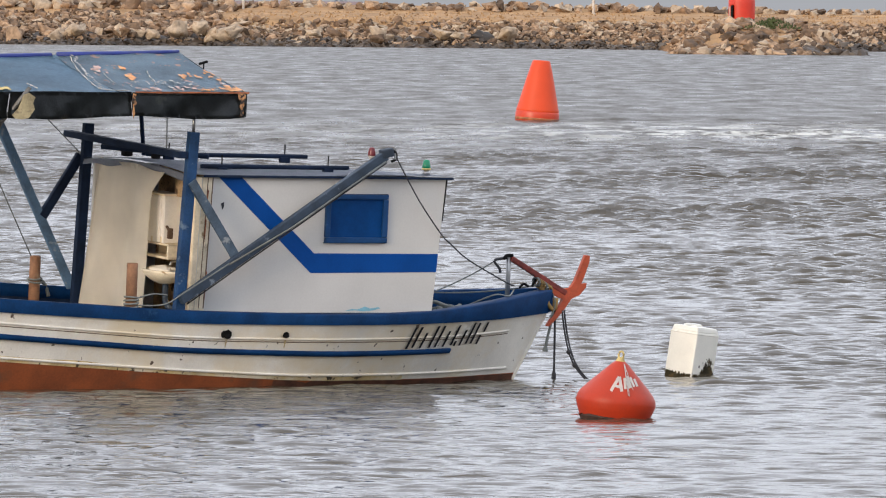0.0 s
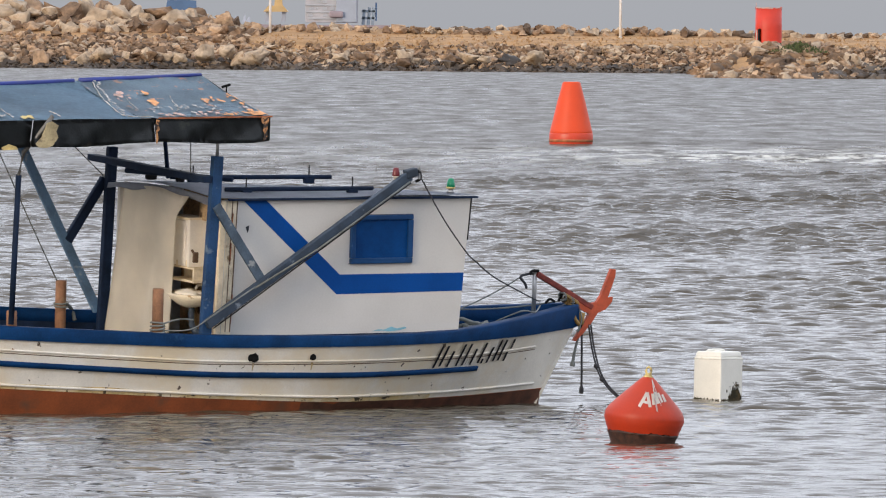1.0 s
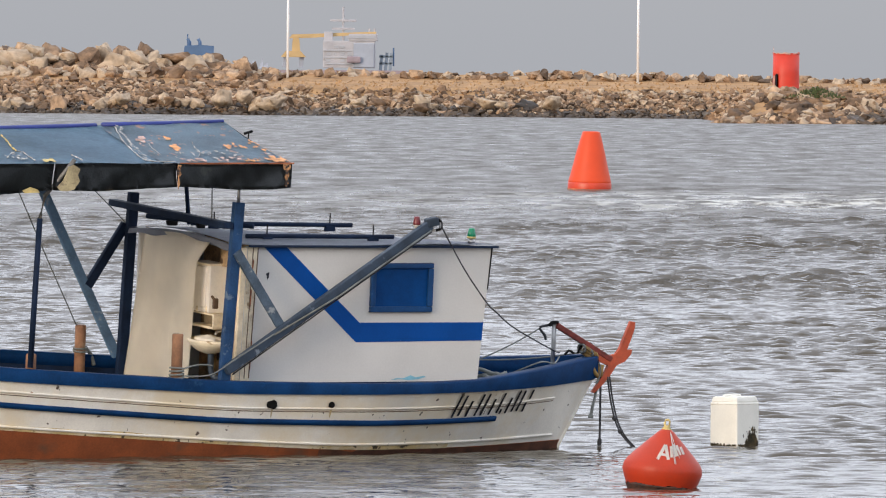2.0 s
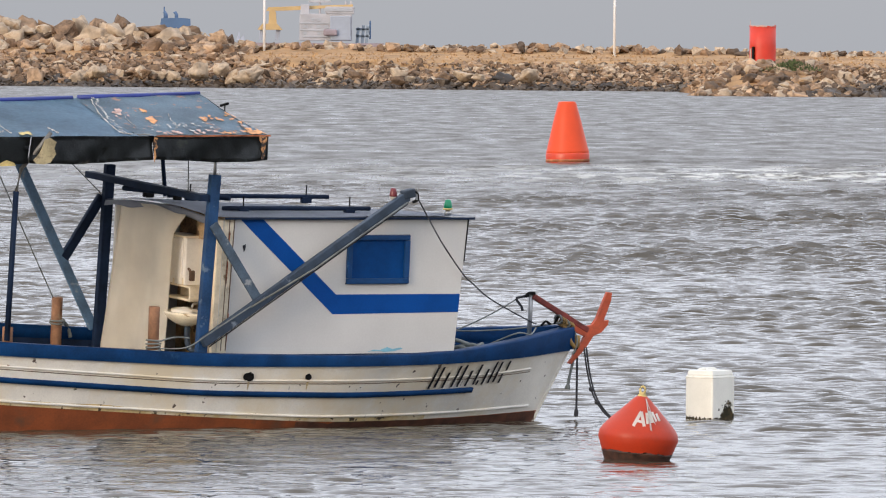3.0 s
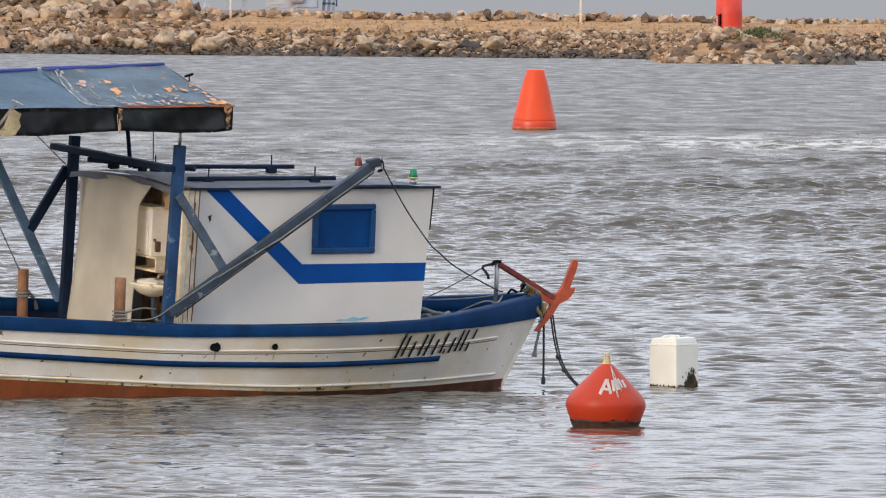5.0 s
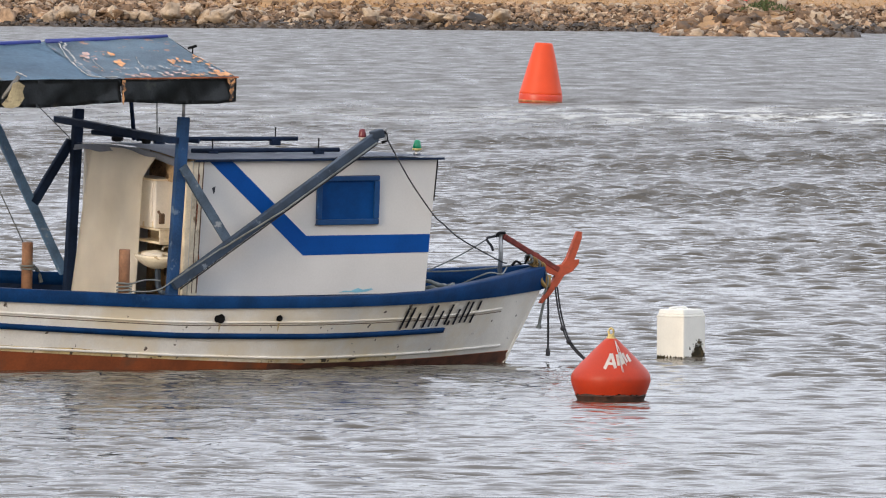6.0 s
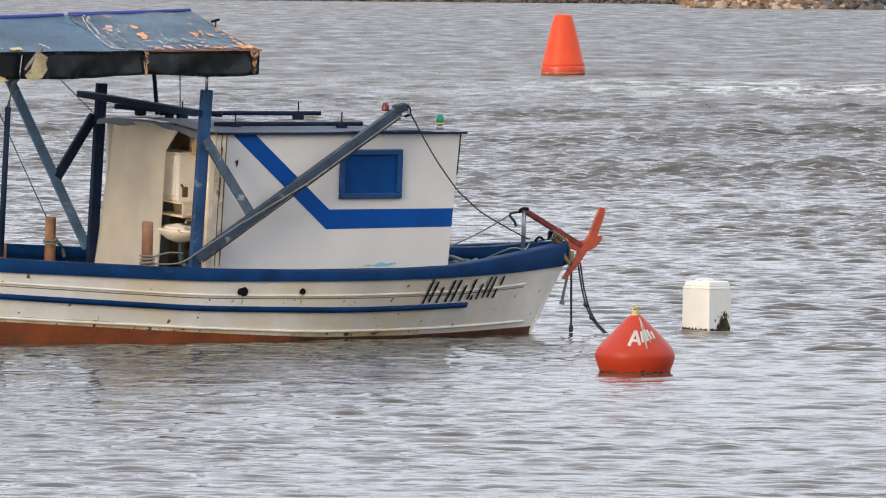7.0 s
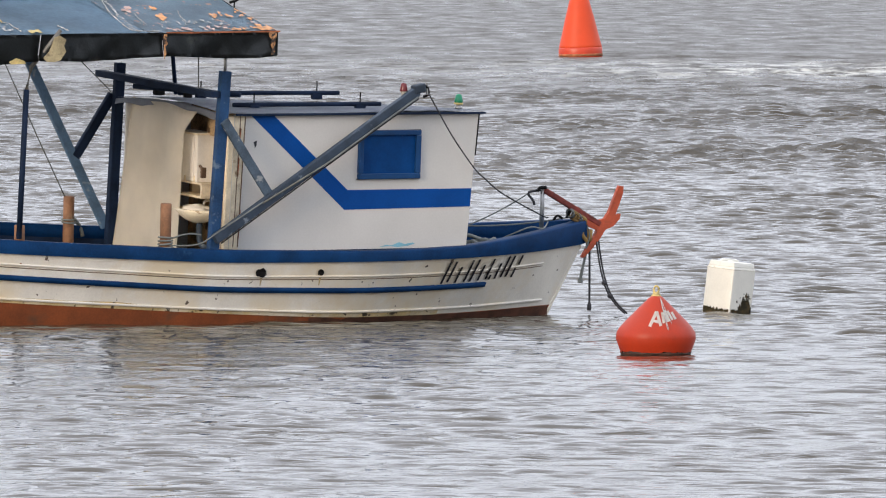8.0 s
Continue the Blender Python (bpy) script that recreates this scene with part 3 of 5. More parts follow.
def build_cabin():
    cabin = part("cabin", prism([(-0.19, 0.34), (1.05, 0.34), (1.2, 0.54), (2.118, 0.575), (2.205, 1.80), (-0.155, 1.80)], -0.80, -0.765), CABIN_WHITE, boat, "white plywood deckhouse")
    bm = prism([(-0.33, 0.34), (2.08, 0.34), (2.18, 1.78), (-0.33, 1.80)], 0.765, 0.80)
    for v in bm.verts:
        v.co.y -= 0.40 * max(v.co.x, 0) / 2.2
        v.co.z -= 0.06 * max(v.co.x, 0) / 2.2 if v.co.z > 1 else 0
    part("cabin_wall", bm, CABIN_WHITE, cabin)
    bm = bmesh.new()
    slab = [bm.verts.new(p) for p in ((2.114, -0.764, 0.55), (2.203, -0.764, 1.79), (2.203, 0.37, 1.74), (2.114, 0.37, 0.55),
                                      (2.074, -0.764, 0.55), (2.165, -0.764, 1.79), (2.165, 0.37, 1.74), (2.074, 0.37, 0.55))]
    for f in ((0, 1, 2, 3), (7, 6, 5, 4), (0, 4, 5, 1), (1, 5, 6, 2), (2, 6, 7, 3), (3, 7, 4, 0)):
        bm.faces.new([slab[i] for i in f])
    part("cabin_wall", bm, CABIN_WHITE, cabin)
    part("corner_strip", beam((2.184, -0.79, 1.43), (2.213, -0.79, 1.79), 0.016, 0.02, 0.002), BLACK, cabin, "dark corner strip")
    # cambered roof
    bm = bmesh.new()
    rows = []
    for x in np.linspace(-0.30, 2.26, 14):
        row = []
        for y in np.linspace(-0.84, 0.84, 13):
            ahead, across = max(x, 0) / 2.26, (y + 0.84) / 1.68
            camber = 0.05 * (1 - (y / 0.84) ** 2) * (1 - 0.8 * ahead)
            row.append(Vector((x - (0.10 * across if x < -0.2 else 0), y - 0.42 * ahead * across, 1.815 + camber - 0.075 * ahead * across - 0.006 * math.sin(3 * x))))
        rows.append(row)
    grid_mesh(bm, rows)
    bmesh.ops.solidify(bm, geom=bm.faces[:], thickness=0.022)
    roof = part("roof", bm, ROOF_GREY, cabin, "cambered grey deckhouse roof", True)
    part("roof_edge", beam((-0.17, -0.845, 1.806), (2.25, -0.845, 1.796), 0.020, 0.014, 0.003), DARK_BLUE, roof, "dark roof edging")
    rows = []
    for k in range(4):
        row = []
        for c in range(31):
            across = c / 30
            y = -0.84 + 1.68 * across
            z = 1.808 + 0.05 * (1 - (y / 0.84) ** 2)
            row.append(Vector((-0.302 - 0.10 * across - 0.012 * k / 3, y, z - k / 3 * (0.05 + 0.010 * math.sin(across * 11) + 0.006 * math.sin(across * 27)))))
        rows.append(row)
    bm = grid_mesh(bmesh.new(), rows)
    bmesh.ops.solidify(bm, geom=bm.faces[:], thickness=0.006)
    part("roof_flap", bm, ROOF_GREY, roof, "sagging grey roof covering edge", True)
    # window: a blue shutter in a frame
    y = -0.80
    frame_parts = (((1.338, y - 0.014, 1.635), (0.595, 0.042, 0.042)), ((1.338, y - 0.014, 1.268), (0.595, 0.046, 0.046)),
                   ((1.060, y - 0.014, 1.452), (0.044, 0.040, 0.32)), ((1.613, y - 0.014, 1.452), (0.050, 0.040, 0.32)))
    shutter = part("shutter", block((1.338, y - 0.006, 1.452), (0.53, 0.012, 0.34), None, 0.003), SHUTTER_BLUE, cabin, "closed blue window shutter")
    for c, size in frame_parts:
        part("frame", block(c, size, None, 0.007), FRAME_BLUE, shutter, "dark blue window frame")
    # painted stripe
    bm = prism([(-0.005, 1.800), (0.212, 1.800), (0.950, 1.155), (2.157, 1.152), (2.148, 0.998), (0.925, 0.988)], y - 0.003, y)
    part("stripe", bm, STRIPE_BLUE, cabin, "bright blue painted stripe")
    part("paint_smear", prism([(1.28, 0.668), (1.34, 0.684), (1.40, 0.680), (1.47, 0.705), (1.52, 0.688), (1.60, 0.700), (1.62, 0.690), (1.55, 0.672), (1.45, 0.664), (1.38, 0.672)], y - 0.003, y),
         material("turquoise_smear", (0.18, 0.42, 0.52), 0.6), cabin, "turquoise paint smear")
    part("number_mark", prism([(0.03, 1.57), (0.062, 1.585), (0.058, 1.54), (0.045, 1.52), (0.04, 1.545)], y - 0.003, y), LETTER_BLACK, cabin, "small black mark")
    part("sill_board", block((1.0, y - 0.008, 0.640), (2.24, 0.018, 0.026), None, 0.004), DARK_BLUE, cabin, "dark skirting board")
    for x, z, length in ((-0.115, 1.45, 0.20), (-0.09, 1.02, 0.26), (-0.105, 1.70, 0.12)):
        part("rust_run", prism([(x, z), (x + 0.012, z - 0.02), (x + 0.007, z - length * 0.6), (x + 0.002, z - length), (x - 0.004, z - length * 0.5)], y - 0.010, y - 0.006), RUST, cabin, "brown rust run")
    for z in (1.655, 1.245):
        part("frame_seam", block((1.338, y - 0.003, z), (0.61, 0.006, 0.008), None, 0.001), LETTER_BLACK, shutter, "dark gap round the frame")
    # aft wall with its doorway
    aft = -0.20
    part("door_jamb", beam((aft, -0.77, 0.35), (aft + 0.02, -0.77, 1.79), 0.05, 0.05, 0.005), CREAM, cabin, "bare cream door jamb")
    part("door_jamb", beam((aft - 0.03, -0.70, 0.35), (aft - 0.01, -0.70, 1.79), 0.05, 0.06, 0.005), CREAM, cabin, "bare cream door jamb")
    part("door_board", beam((aft - 0.005, -0.62, 0.35), (aft + 0.015, -0.62, 1.79), 0.02, 0.025, 0.003), BROWN, cabin, "dark door edge")
    part("partition", block((0.18, -0.1, 1.07), (0.02, 1.30, 1.44), None, 0.003), TAN_WOOD, cabin, "stained tan interior partition")
    part("aft_board", block((aft - 0.06, 0.43, 1.07), (0.02, 0.66, 1.44), None, 0.003), CREAM, cabin, "cream aft wall board")
    # hanging canvas
    bm = bmesh.new()
    rows = []
    for i in range(23):
        v = i / 22
        row = []
        for k in range(29):
            u = k / 28
            top_y = 0.60 + (-0.53 - 0.60) * u
            low_y = 0.90 + (-0.29 - 0.90) * u
            pull = 0.20 * min(v * 7, 1) * max(0, (u - 0.55) / 0.45) * (1 - 0.75 * v)
            yy = top_y + (low_y - top_y) * v + pull
            xx = -0.37 + 0.018 * math.sin(u * 13 + v * 2) * (0.3 + v) - 0.02 * v
            row.append(Vector((xx, yy, 1.845 - 0.03 * u - v * 1.32 - 0.012 * math.sin(u * 9) * (1 - v))))
        rows.append(row)
    grid_mesh(bm, rows)
    bmesh.ops.solidify(bm, geom=bm.faces[:], thickness=0.004)
    part("canvas_flap", bm, CANVAS, cabin, "beige canvas hung over the cabin entrance", True)
    # inside the doorway
    shelf = part("cabinet", block((-0.170, -0.175, 1.395), (0.16, 0.335, 0.40), None, 0.008), WHITE, cabin, "white enamelled wall cabinet")
    part("cabinet_door", block((-0.256, -0.165, 1.41), (0.012, 0.255, 0.34), None, 0.004), WHITE, shelf)
    part("shelf", block((-0.170, -0.220, 1.185), (0.16, 0.42, 0.016), None, 0.003), CREAM, cabin, "open cream shelf")
    part("shelf", block((-0.170, -0.220, 1.075), (0.16, 0.42, 0.02), None, 0.003), CREAM, cabin, "open cream shelf")
    part("shelf_back", block((-0.095, -0.175, 1.13), (0.012, 0.36, 0.15), None, 0.003), CREAM, cabin, "cream shelf back")
    part("shelf_side", block((-0.170, -0.420, 1.13), (0.16, 0.02, 0.12), None, 0.003), CREAM, cabin)
    part("lintel_board", block((-0.13, -0.42, 1.69), (0.03, 0.22, 0.20), None, 0.006), TAN_WOOD, cabin, "stained tan lintel board")
    part("cabinet_top", block((-0.175, -0.175, 1.602), (0.19, 0.36, 0.018), None, 0.005), CREAM, cabin, "cream cabinet top board")
    for y, z in ((-0.06, 1.225), (-0.14, 1.222), (-0.30, 1.225)):
        part("toiletry", lathe([(0.016, -0.028), (0.018, 0.0), (0.014, 0.022), (0.006, 0.03)], 10, None, (-0.24, y, z)), PORCELAIN, cabin, "small pale pot", True)
    part("bracket_arm", tube([(-0.272, -0.47, 1.32), (-0.272, -0.43, 1.345)], 0.012, 6), BROWN, cabin, "dark wooden peg")
    part("bracket", block((-0.270, -0.490, 1.29), (0.05, 0.025, 0.09), None, 0.01), BROWN, cabin, "dark wooden peg")
    part("post_board", block((-0.06, -0.45, 1.15), (0.05, 0.30, 1.25), None, 0.004), CREAM, cabin, "pale wooden upright")
    part("corner_board", prism([(-0.188, 0.36), (-0.100, 0.36), (-0.060, 1.795), (-0.150, 1.795)], -0.806, -0.801), OLD_CREAM, cabin, "yellowed bare corner board")
    part("corner_seam", beam((-0.142, -0.808, 0.69), (-0.104, -0.808, 1.79), 0.007, 0.004, 0.001), BROWN, cabin, "dark seam between boards")
    part("corner_seam", beam((-0.098, -0.808, 0.69), (-0.058, -0.808, 1.79), 0.009, 0.004, 0.001), BROWN, cabin, "dark seam between boards")
    bm = bmesh.new()
    lathe([(0.05, -0.13), (0.12, -0.10), (0.19, -0.04), (0.215, 0.0), (0.215, 0.022), (0.19, 0.024), (0.16, -0.03), (0.03, -0.09)], 28, bm)
    bmesh.ops.scale(bm, verts=bm.verts, vec=(0.80, 1.22, 0.78))
    bmesh.ops.translate(bm, verts=bm.verts, vec=(-0.22, -0.33, 0.955))
    basin = part("basin", bm, PORCELAIN, cabin, "old cream porcelain wash basin", True)
    bm = bmesh.new()
    bmesh.ops.create_icosphere(bm, subdivisions=3, radius=0.12)
    for v in bm.verts:
        v.co = Vector((v.co.x * 0.9, v.co.y * 1.25, v.co.z * 0.34)) * (1 + 0.45 * noise.noise(v.co * 18))
    bmesh.ops.translate(bm, verts=bm.verts, vec=(-0.22, -0.30, 0.965))
    part("rag", bm, CANVAS, basin, "crumpled pale rag", True)
    bm = tube(curved([(-0.22, -0.36, 0.85), (-0.22, -0.37, 0.72), (-0.22, -0.45, 0.66), (-0.20, -0.58, 0.68), (-0.20, -0.62, 0.76)]), 0.026, 10)
    part("drain_pipe", bm, GREY_BLUE, basin, "grey drain pipe", True)
    part("tap", tube(curved([(-0.10, -0.35, 0.96), (-0.10, -0.35, 1.03), (-0.16, -0.35, 1.04), (-0.18, -0.35, 1.01)]), 0.012, 8), STEEL, basin, "", True)
    # roof gear
    for p, q in (((-0.10, 0.30, 1.895), (1.30, 0.01, 1.905)), ((-0.02, -0.52, 1.862), (1.36, -0.60, 1.862))):
        pole = part("roof_pole", tube([p, Vector(p).lerp(Vector(q), 0.5), q], 0.019, 8), DARK_BLUE, cabin, "dark blue pole lashed along the roof", True)
        for f in (0.14, 0.86):
            c = Vector(p).lerp(Vector(q), f)
            part("chock", block(c - Vector((0, 0, 0.03)), (0.09, 0.05, 0.05), None, 0.008), DARK_BLUE, pole)
            part("pin", tube([c, c + Vector((0, 0, 0.10))], 0.006, 6), BLACK, pole)
    for c, size in (((-0.22, 0.42, 1.90), (0.09, 0.07, 0.07)), ((-0.05, 0.22, 1.885), (0.07, 0.06, 0.06))):
        part("roof_block", block(c, size, None, 0.02), BLACK, cabin, "dark tackle block")
    part("roof_pole", tube([(-0.42, 0.50, 1.94), (0.10, -0.42, 1.935)], 0.022, 8), DARK_BLUE, cabin, "", True)
    # navigation lights
    for name, at, glass, label in (("green_lamp", (2.04, -0.74, 1.822), GREEN, "green navigation light"),):
        lamp = part("navigation_lamp", lathe([(0.032, 0), (0.03, 0.025), (0.022, 0.03), (0.022, 0.045)], 16, None, at), STEEL, cabin, label, True)
        part("lens", lathe([(0.036, 0.045), (0.036, 0.075), (0.026, 0.12), (0.01, 0.128)], 16, None, at), glass, lamp, "dark green lens", True)
        part("collar", lathe([(0.039, 0.040), (0.041, 0.05), (0.037, 0.056)], 16, None, at), TORN_YELLOW, lamp, "", True)


build_cabin()


def build_gallows():
    # two uprights with a crossbeam
    near = part("gallows_post", beam((-0.397, -0.92, 0.62), (-0.327, -0.92, 2.182), 0.092, 0.065), POST_BLUE, boat, "blue gallows post")
    part("post_pipe", tube([(-0.33, -0.92, 2.16), (-0.328, -0.92, 2.36)], 0.014, 8), STEEL, near, "thin steel pipe", True)
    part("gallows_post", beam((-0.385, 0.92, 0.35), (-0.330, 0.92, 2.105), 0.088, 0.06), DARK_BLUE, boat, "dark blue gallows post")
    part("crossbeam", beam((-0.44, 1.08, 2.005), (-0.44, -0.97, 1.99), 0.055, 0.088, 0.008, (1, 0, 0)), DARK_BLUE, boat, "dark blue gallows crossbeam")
    # derrick booms with braces
    boom = part("boom", beam((-0.42, -0.99, 0.775), (1.49, -0.99, 2.004), 0.082, 0.06), BOOM_BLUE, boat, "weathered grey-blue boom")
    part("boom_head", block((1.50, -0.99, 2.022), (0.11, 0.08, 0.075), Euler((0, radians(-12), 0)).to_matrix(), 0.015), GREY_BLUE, boom, "grey iron boom head")
    part("boom_pin", tube([(1.585, -0.99, 1.97), (1.585, -0.99, 2.07)], 0.010, 8), STEEL, boom)
    part("boom_hook", tube(curved([(1.53, -0.99, 2.05), (1.585, -0.99, 2.03), (1.60, -0.98, 1.97), (1.56, -0.97, 1.95)]), 0.012, 8), BLACK, boom, "", True)
    part("navigation_lamp", lathe([(0.033, 0.035), (0.033, 0.045), (0.030, 0.07), (0.024, 0.10), (0.010, 0.106)], 16, None, (1.38, -0.95, 1.962)), RED_LENS, boom, "red navigation light", True)
    part("lamp_base", lathe([(0.018, -0.04), (0.020, 0.022), (0.031, 0.027), (0.031, 0.036)], 16, None, (1.38, -0.95, 1.962)), LENS_BASE, boom, "pale lamp base", True)
    part("boom_line", tube([(1.47, -1.045, 1.955), (0.6, -1.045, 1.40), (0.0, -1.045, 1.08)], 0.008, 6), ROPE, boom, "grey line along the boom", True)
    for d in (0.0, 0.018):
        part("boom_line", tube([(1.50, -1.0, 1.957 - d), (0.75, -1.0, 1.475 - d), (0.05, -1.0, 1.026 - d), (-0.36, -1.0, 0.762 - d)], 0.006, 6), DARK_ROPE, boom, "dark line under the boom", True)
    part("brace", beam((-0.345, -0.955, 1.77), (0.115, -0.955, 1.13), 0.080, 0.035), SCUFFED_BLUE, boat, "scuffed grey-blue brace")
    part("boom", beam((-0.40, 0.97, 0.70), (-1.19, 0.97, 2.14), 0.076, 0.05), FADED_BLUE, boat, "weathered grey-blue boom")
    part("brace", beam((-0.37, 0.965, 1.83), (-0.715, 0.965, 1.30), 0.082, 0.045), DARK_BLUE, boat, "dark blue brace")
    part("forestay", tube(curved([(1.60, -0.98, 1.99), (1.807, -0.90, 1.736), (1.96, -0.87, 1.544), (2.17, -0.835, 1.315), (2.34, -0.70, 1.227), (2.62, -0.54, 1.075), (3.24, -0.15, 0.845), (3.34, -0.1, 0.82)]), 0.006, 6), DARK_ROPE, boat, "dark stay from the boom to the bow", True)


build_gallows()


def build_awning():
    rng = random.Random(5)
    x0, x1 = -4.4, 0.035
    awning = part("awning", tube([(x0, 0, 2.655), (-2, 0, 2.722), (-1.215, 0, 2.744)], 0.022, 8), RIDGE_BLUE, boat, "patched blue tarpaulin awning over the deck", True)
    part("ridge_tube", tube([(-1.16, 0, 2.748), (-0.6, 0, 2.763), (0.0, 0, 2.786)], [0.024, 0.022, 0.017], 8), RIDGE_BLUE, awning, "blue ridge tube", True)

    def top(x, y):
        f = abs(y) / 1.15
        ridge = 2.782 + 0.031 * (x - 0.0)
        eave = 2.53 + 0.004 * x
        sag = 0.03 * math.sin(f * math.pi) * (0.6 + 0.4 * math.sin(x * 4.2))
        return ridge + (eave - ridge) * f - sag

    for side in (-1, 1):
        for a, b, mat, name in ((x0, -1.17, AWNING_TOP, "tarpaulin"), (-1.17, x1, AWNING_WORN, "worn_tarpaulin")):
            rows = [[Vector((a + (b - a) * i / 40 - (0.0 if b < 0 else 0.03 * (1 - k / 12)), side * 1.15 * k / 12, top(a + (b - a) * i / 40, 1.15 * k / 12) + 0.004 * math.sin(31 * i + 7 * k)))
                     for i in range(41)] for k in range(13)]
            bm = grid_mesh(bmesh.new(), rows)
            bmesh.ops.solidify(bm, geom=bm.faces[:], thickness=0.006)
            part(name, bm, mat, awning, "faded blue tarpaulin" if b < 0 else "worn blue tarpaulin with peeling patches", True)
        # valance in lengths
        for a, b in ((x0, -2.21), (-2.20, -1.06), (-1.055, x1)):
            rows = []
            for k in range(7):
                v = k / 6
                row = []
                for i in range(31):
                    x = a + (b - a) * i / 30
                    low = 2.325 - 0.05 * min(max((-1.4 - x) / 1.2, 0), 1) + 0.008 * math.sin(x * 5.0) - (0.012 * math.sin(math.pi * i / 30))
                    z = top(x, 1.15) + (low - top(x, 1.15)) * v
                    row.append(Vector((x - 0.012 * v, side * (1.155 + 0.030 * math.sin(x * 6.5 + 2 * v) * v + 0.014 * math.sin(x * 19 + v * 4) * v + 0.008 * math.sin(x * 41 - 5 * v) * v), z)))
                rows.append(row)
            bm = grid_mesh(bmesh.new(), rows)
            bmesh.ops.solidify(bm, geom=bm.faces[:], thickness=0.005)
            part("valance", bm, AWNING_SIDE, awning, "black tarpaulin valance", True)
    # end valance
    rows = []
    for k in range(5):
        rows.append([Vector((x1 + 0.004 - 0.03 * (1 - abs(y) / 1.15), y, top(x1, abs(y)) - (0.20 if k else 0.0) * k / 4)) for y in np.linspace(-1.15, 1.15, 25)])
    bm = grid_mesh(bmesh.new(), rows)
    bmesh.ops.solidify(bm, geom=bm.faces[:], thickness=0.005)
    part("valance", bm, AWNING_SIDE, awning, "black tarpaulin end valance", True)
    # peeling flakes and scuffs
    def flake(cx, cy, rx, ry, mat, name):
        bm = bmesh.new()
        n = 15
        ring = []
        turn = rng.uniform(0, 3)
        for i in range(n):
            a = i * math.tau / n
            r = 0.75 + 0.30 * math.sin(2 * a + turn * 3) + 0.22 * math.sin(3 * a + turn * 7) + rng.uniform(-0.12, 0.12)
            x, y = cx + rx * r * math.cos(a), cy + ry * r * math.sin(a + 0.3 * math.sin(turn))
            y = max(min(y, -0.02), -1.145)
            x = min(x, 0.02)
            ring.append(bm.verts.new((x, y, top(x, y) + 0.012)))
        bm.faces.new(ring)
        part(name, bm, mat, awning, "")
    # x, y, spread along, spread across, how many, size
    for cx, cy, dx, dy, many, size, mat in ((-0.997, -0.414, 0.086, 0.113, 9, 0.027, TORN_PINK),
                                             (-0.777, -0.392, 0.049, 0.038, 4, 0.022, TORN),
                                             (-0.788, -0.621, 0.038, 0.075, 5, 0.032, TORN),
                                             (-1.082, -0.732, 0.027, 0.038, 3, 0.022, TORN_PINK),
                                             (-1.008, -0.875, 0.097, 0.075, 7, 0.016, TORN_PINK),
                                             (-0.724, -0.847, 0.151, 0.075, 14, 0.014, TORN_WHITE),
                                             (-0.265, -0.66, 0.092, 0.056, 8, 0.027, TORN),
                                             (-0.027, -0.653, 0.092, 0.150, 14, 0.024, TORN),
                                             (-0.502, -0.886, 0.189, 0.094, 14, 0.014, TORN_WHITE),
                                             (-0.677, -1.067, 0.297, 0.047, 22, 0.022, TORN_PINK),
                                             (-0.207, -1.086, 0.216, 0.038, 14, 0.022, TORN),
                                             (-0.03, -1.056, 0.059, 0.075, 9, 0.043, TORN),
                                             (-2.392, -0.877, 0.119, 0.132, 14, 0.019, TORN_WHITE),
                                             (-2.212, -1.074, 0.054, 0.038, 7, 0.027, TORN_YELLOW),
                                             (0.002, -0.849, 0.108, 0.113, 9, 0.016, TORN_PINK)):
        for i in range(many):
            r = size * rng.uniform(0.4, 1.2)
            flake(cx + dx * rng.uniform(-1, 1), max(cy + dy * rng.uniform(-1, 1), -1.14), r, r * rng.uniform(1.2, 3.0), mat if rng.random() < 0.85 else TORN_WHITE, "peeling_patch")
    for mat, way, wide in ((TORN_YELLOW, [(-2.216, -0.201), (-2.243, -0.363), (-2.293, -0.542), (-2.308, -0.661)], 0.016),
                           (TORN_WHITE, [(-1.913, -0.889), (-1.9, -0.964), (-1.904, -1.076)], 0.012),
                           (TORN_WHITE, [(-0.972, -0.487), (-1.009, -0.628), (-1.021, -0.716), (-1.044, -0.839)], 0.008),
                           (TORN_WHITE, [(-0.573, -0.51), (-0.633, -0.679), (-0.659, -0.815), (-0.739, -0.949)], 0.008),
                           (TORN_WHITE, [(-2.526, -0.913), (-2.376, -0.718), (-2.282, -0.702), (-2.307, -0.879), (-2.336, -1.054)], 0.01),
                           (TORN_WHITE, [(-1.067, -0.058), (-1.163, -0.384), (-1.233, -0.708), (-1.295, -1.01), (-1.242, -1.098), (-1.048, -1.116)], 0.012)):
        line = curved([Vector((x, y, top(x, y) + 0.008)) for x, y in way], 5)
        for i, p in enumerate(line):
            p.x += 0.005 * math.sin(i * 2.4)
        part("torn_seam", tube(line, [wide * (0.35 + 0.25 * math.sin(i * 1.7)) for i in range(len(line))], 5), mat, awning, "frayed pale seam" if mat is TORN_WHITE else "yellowed tear", True)
    for i in range(26):
        f = i / 25
        flake(-1.03 - 0.25 * f + rng.gauss(0, 0.015), -0.05 - 1.03 * f, rng.uniform(0.006, 0.02), 0.03, TORN_WHITE, "scuff")
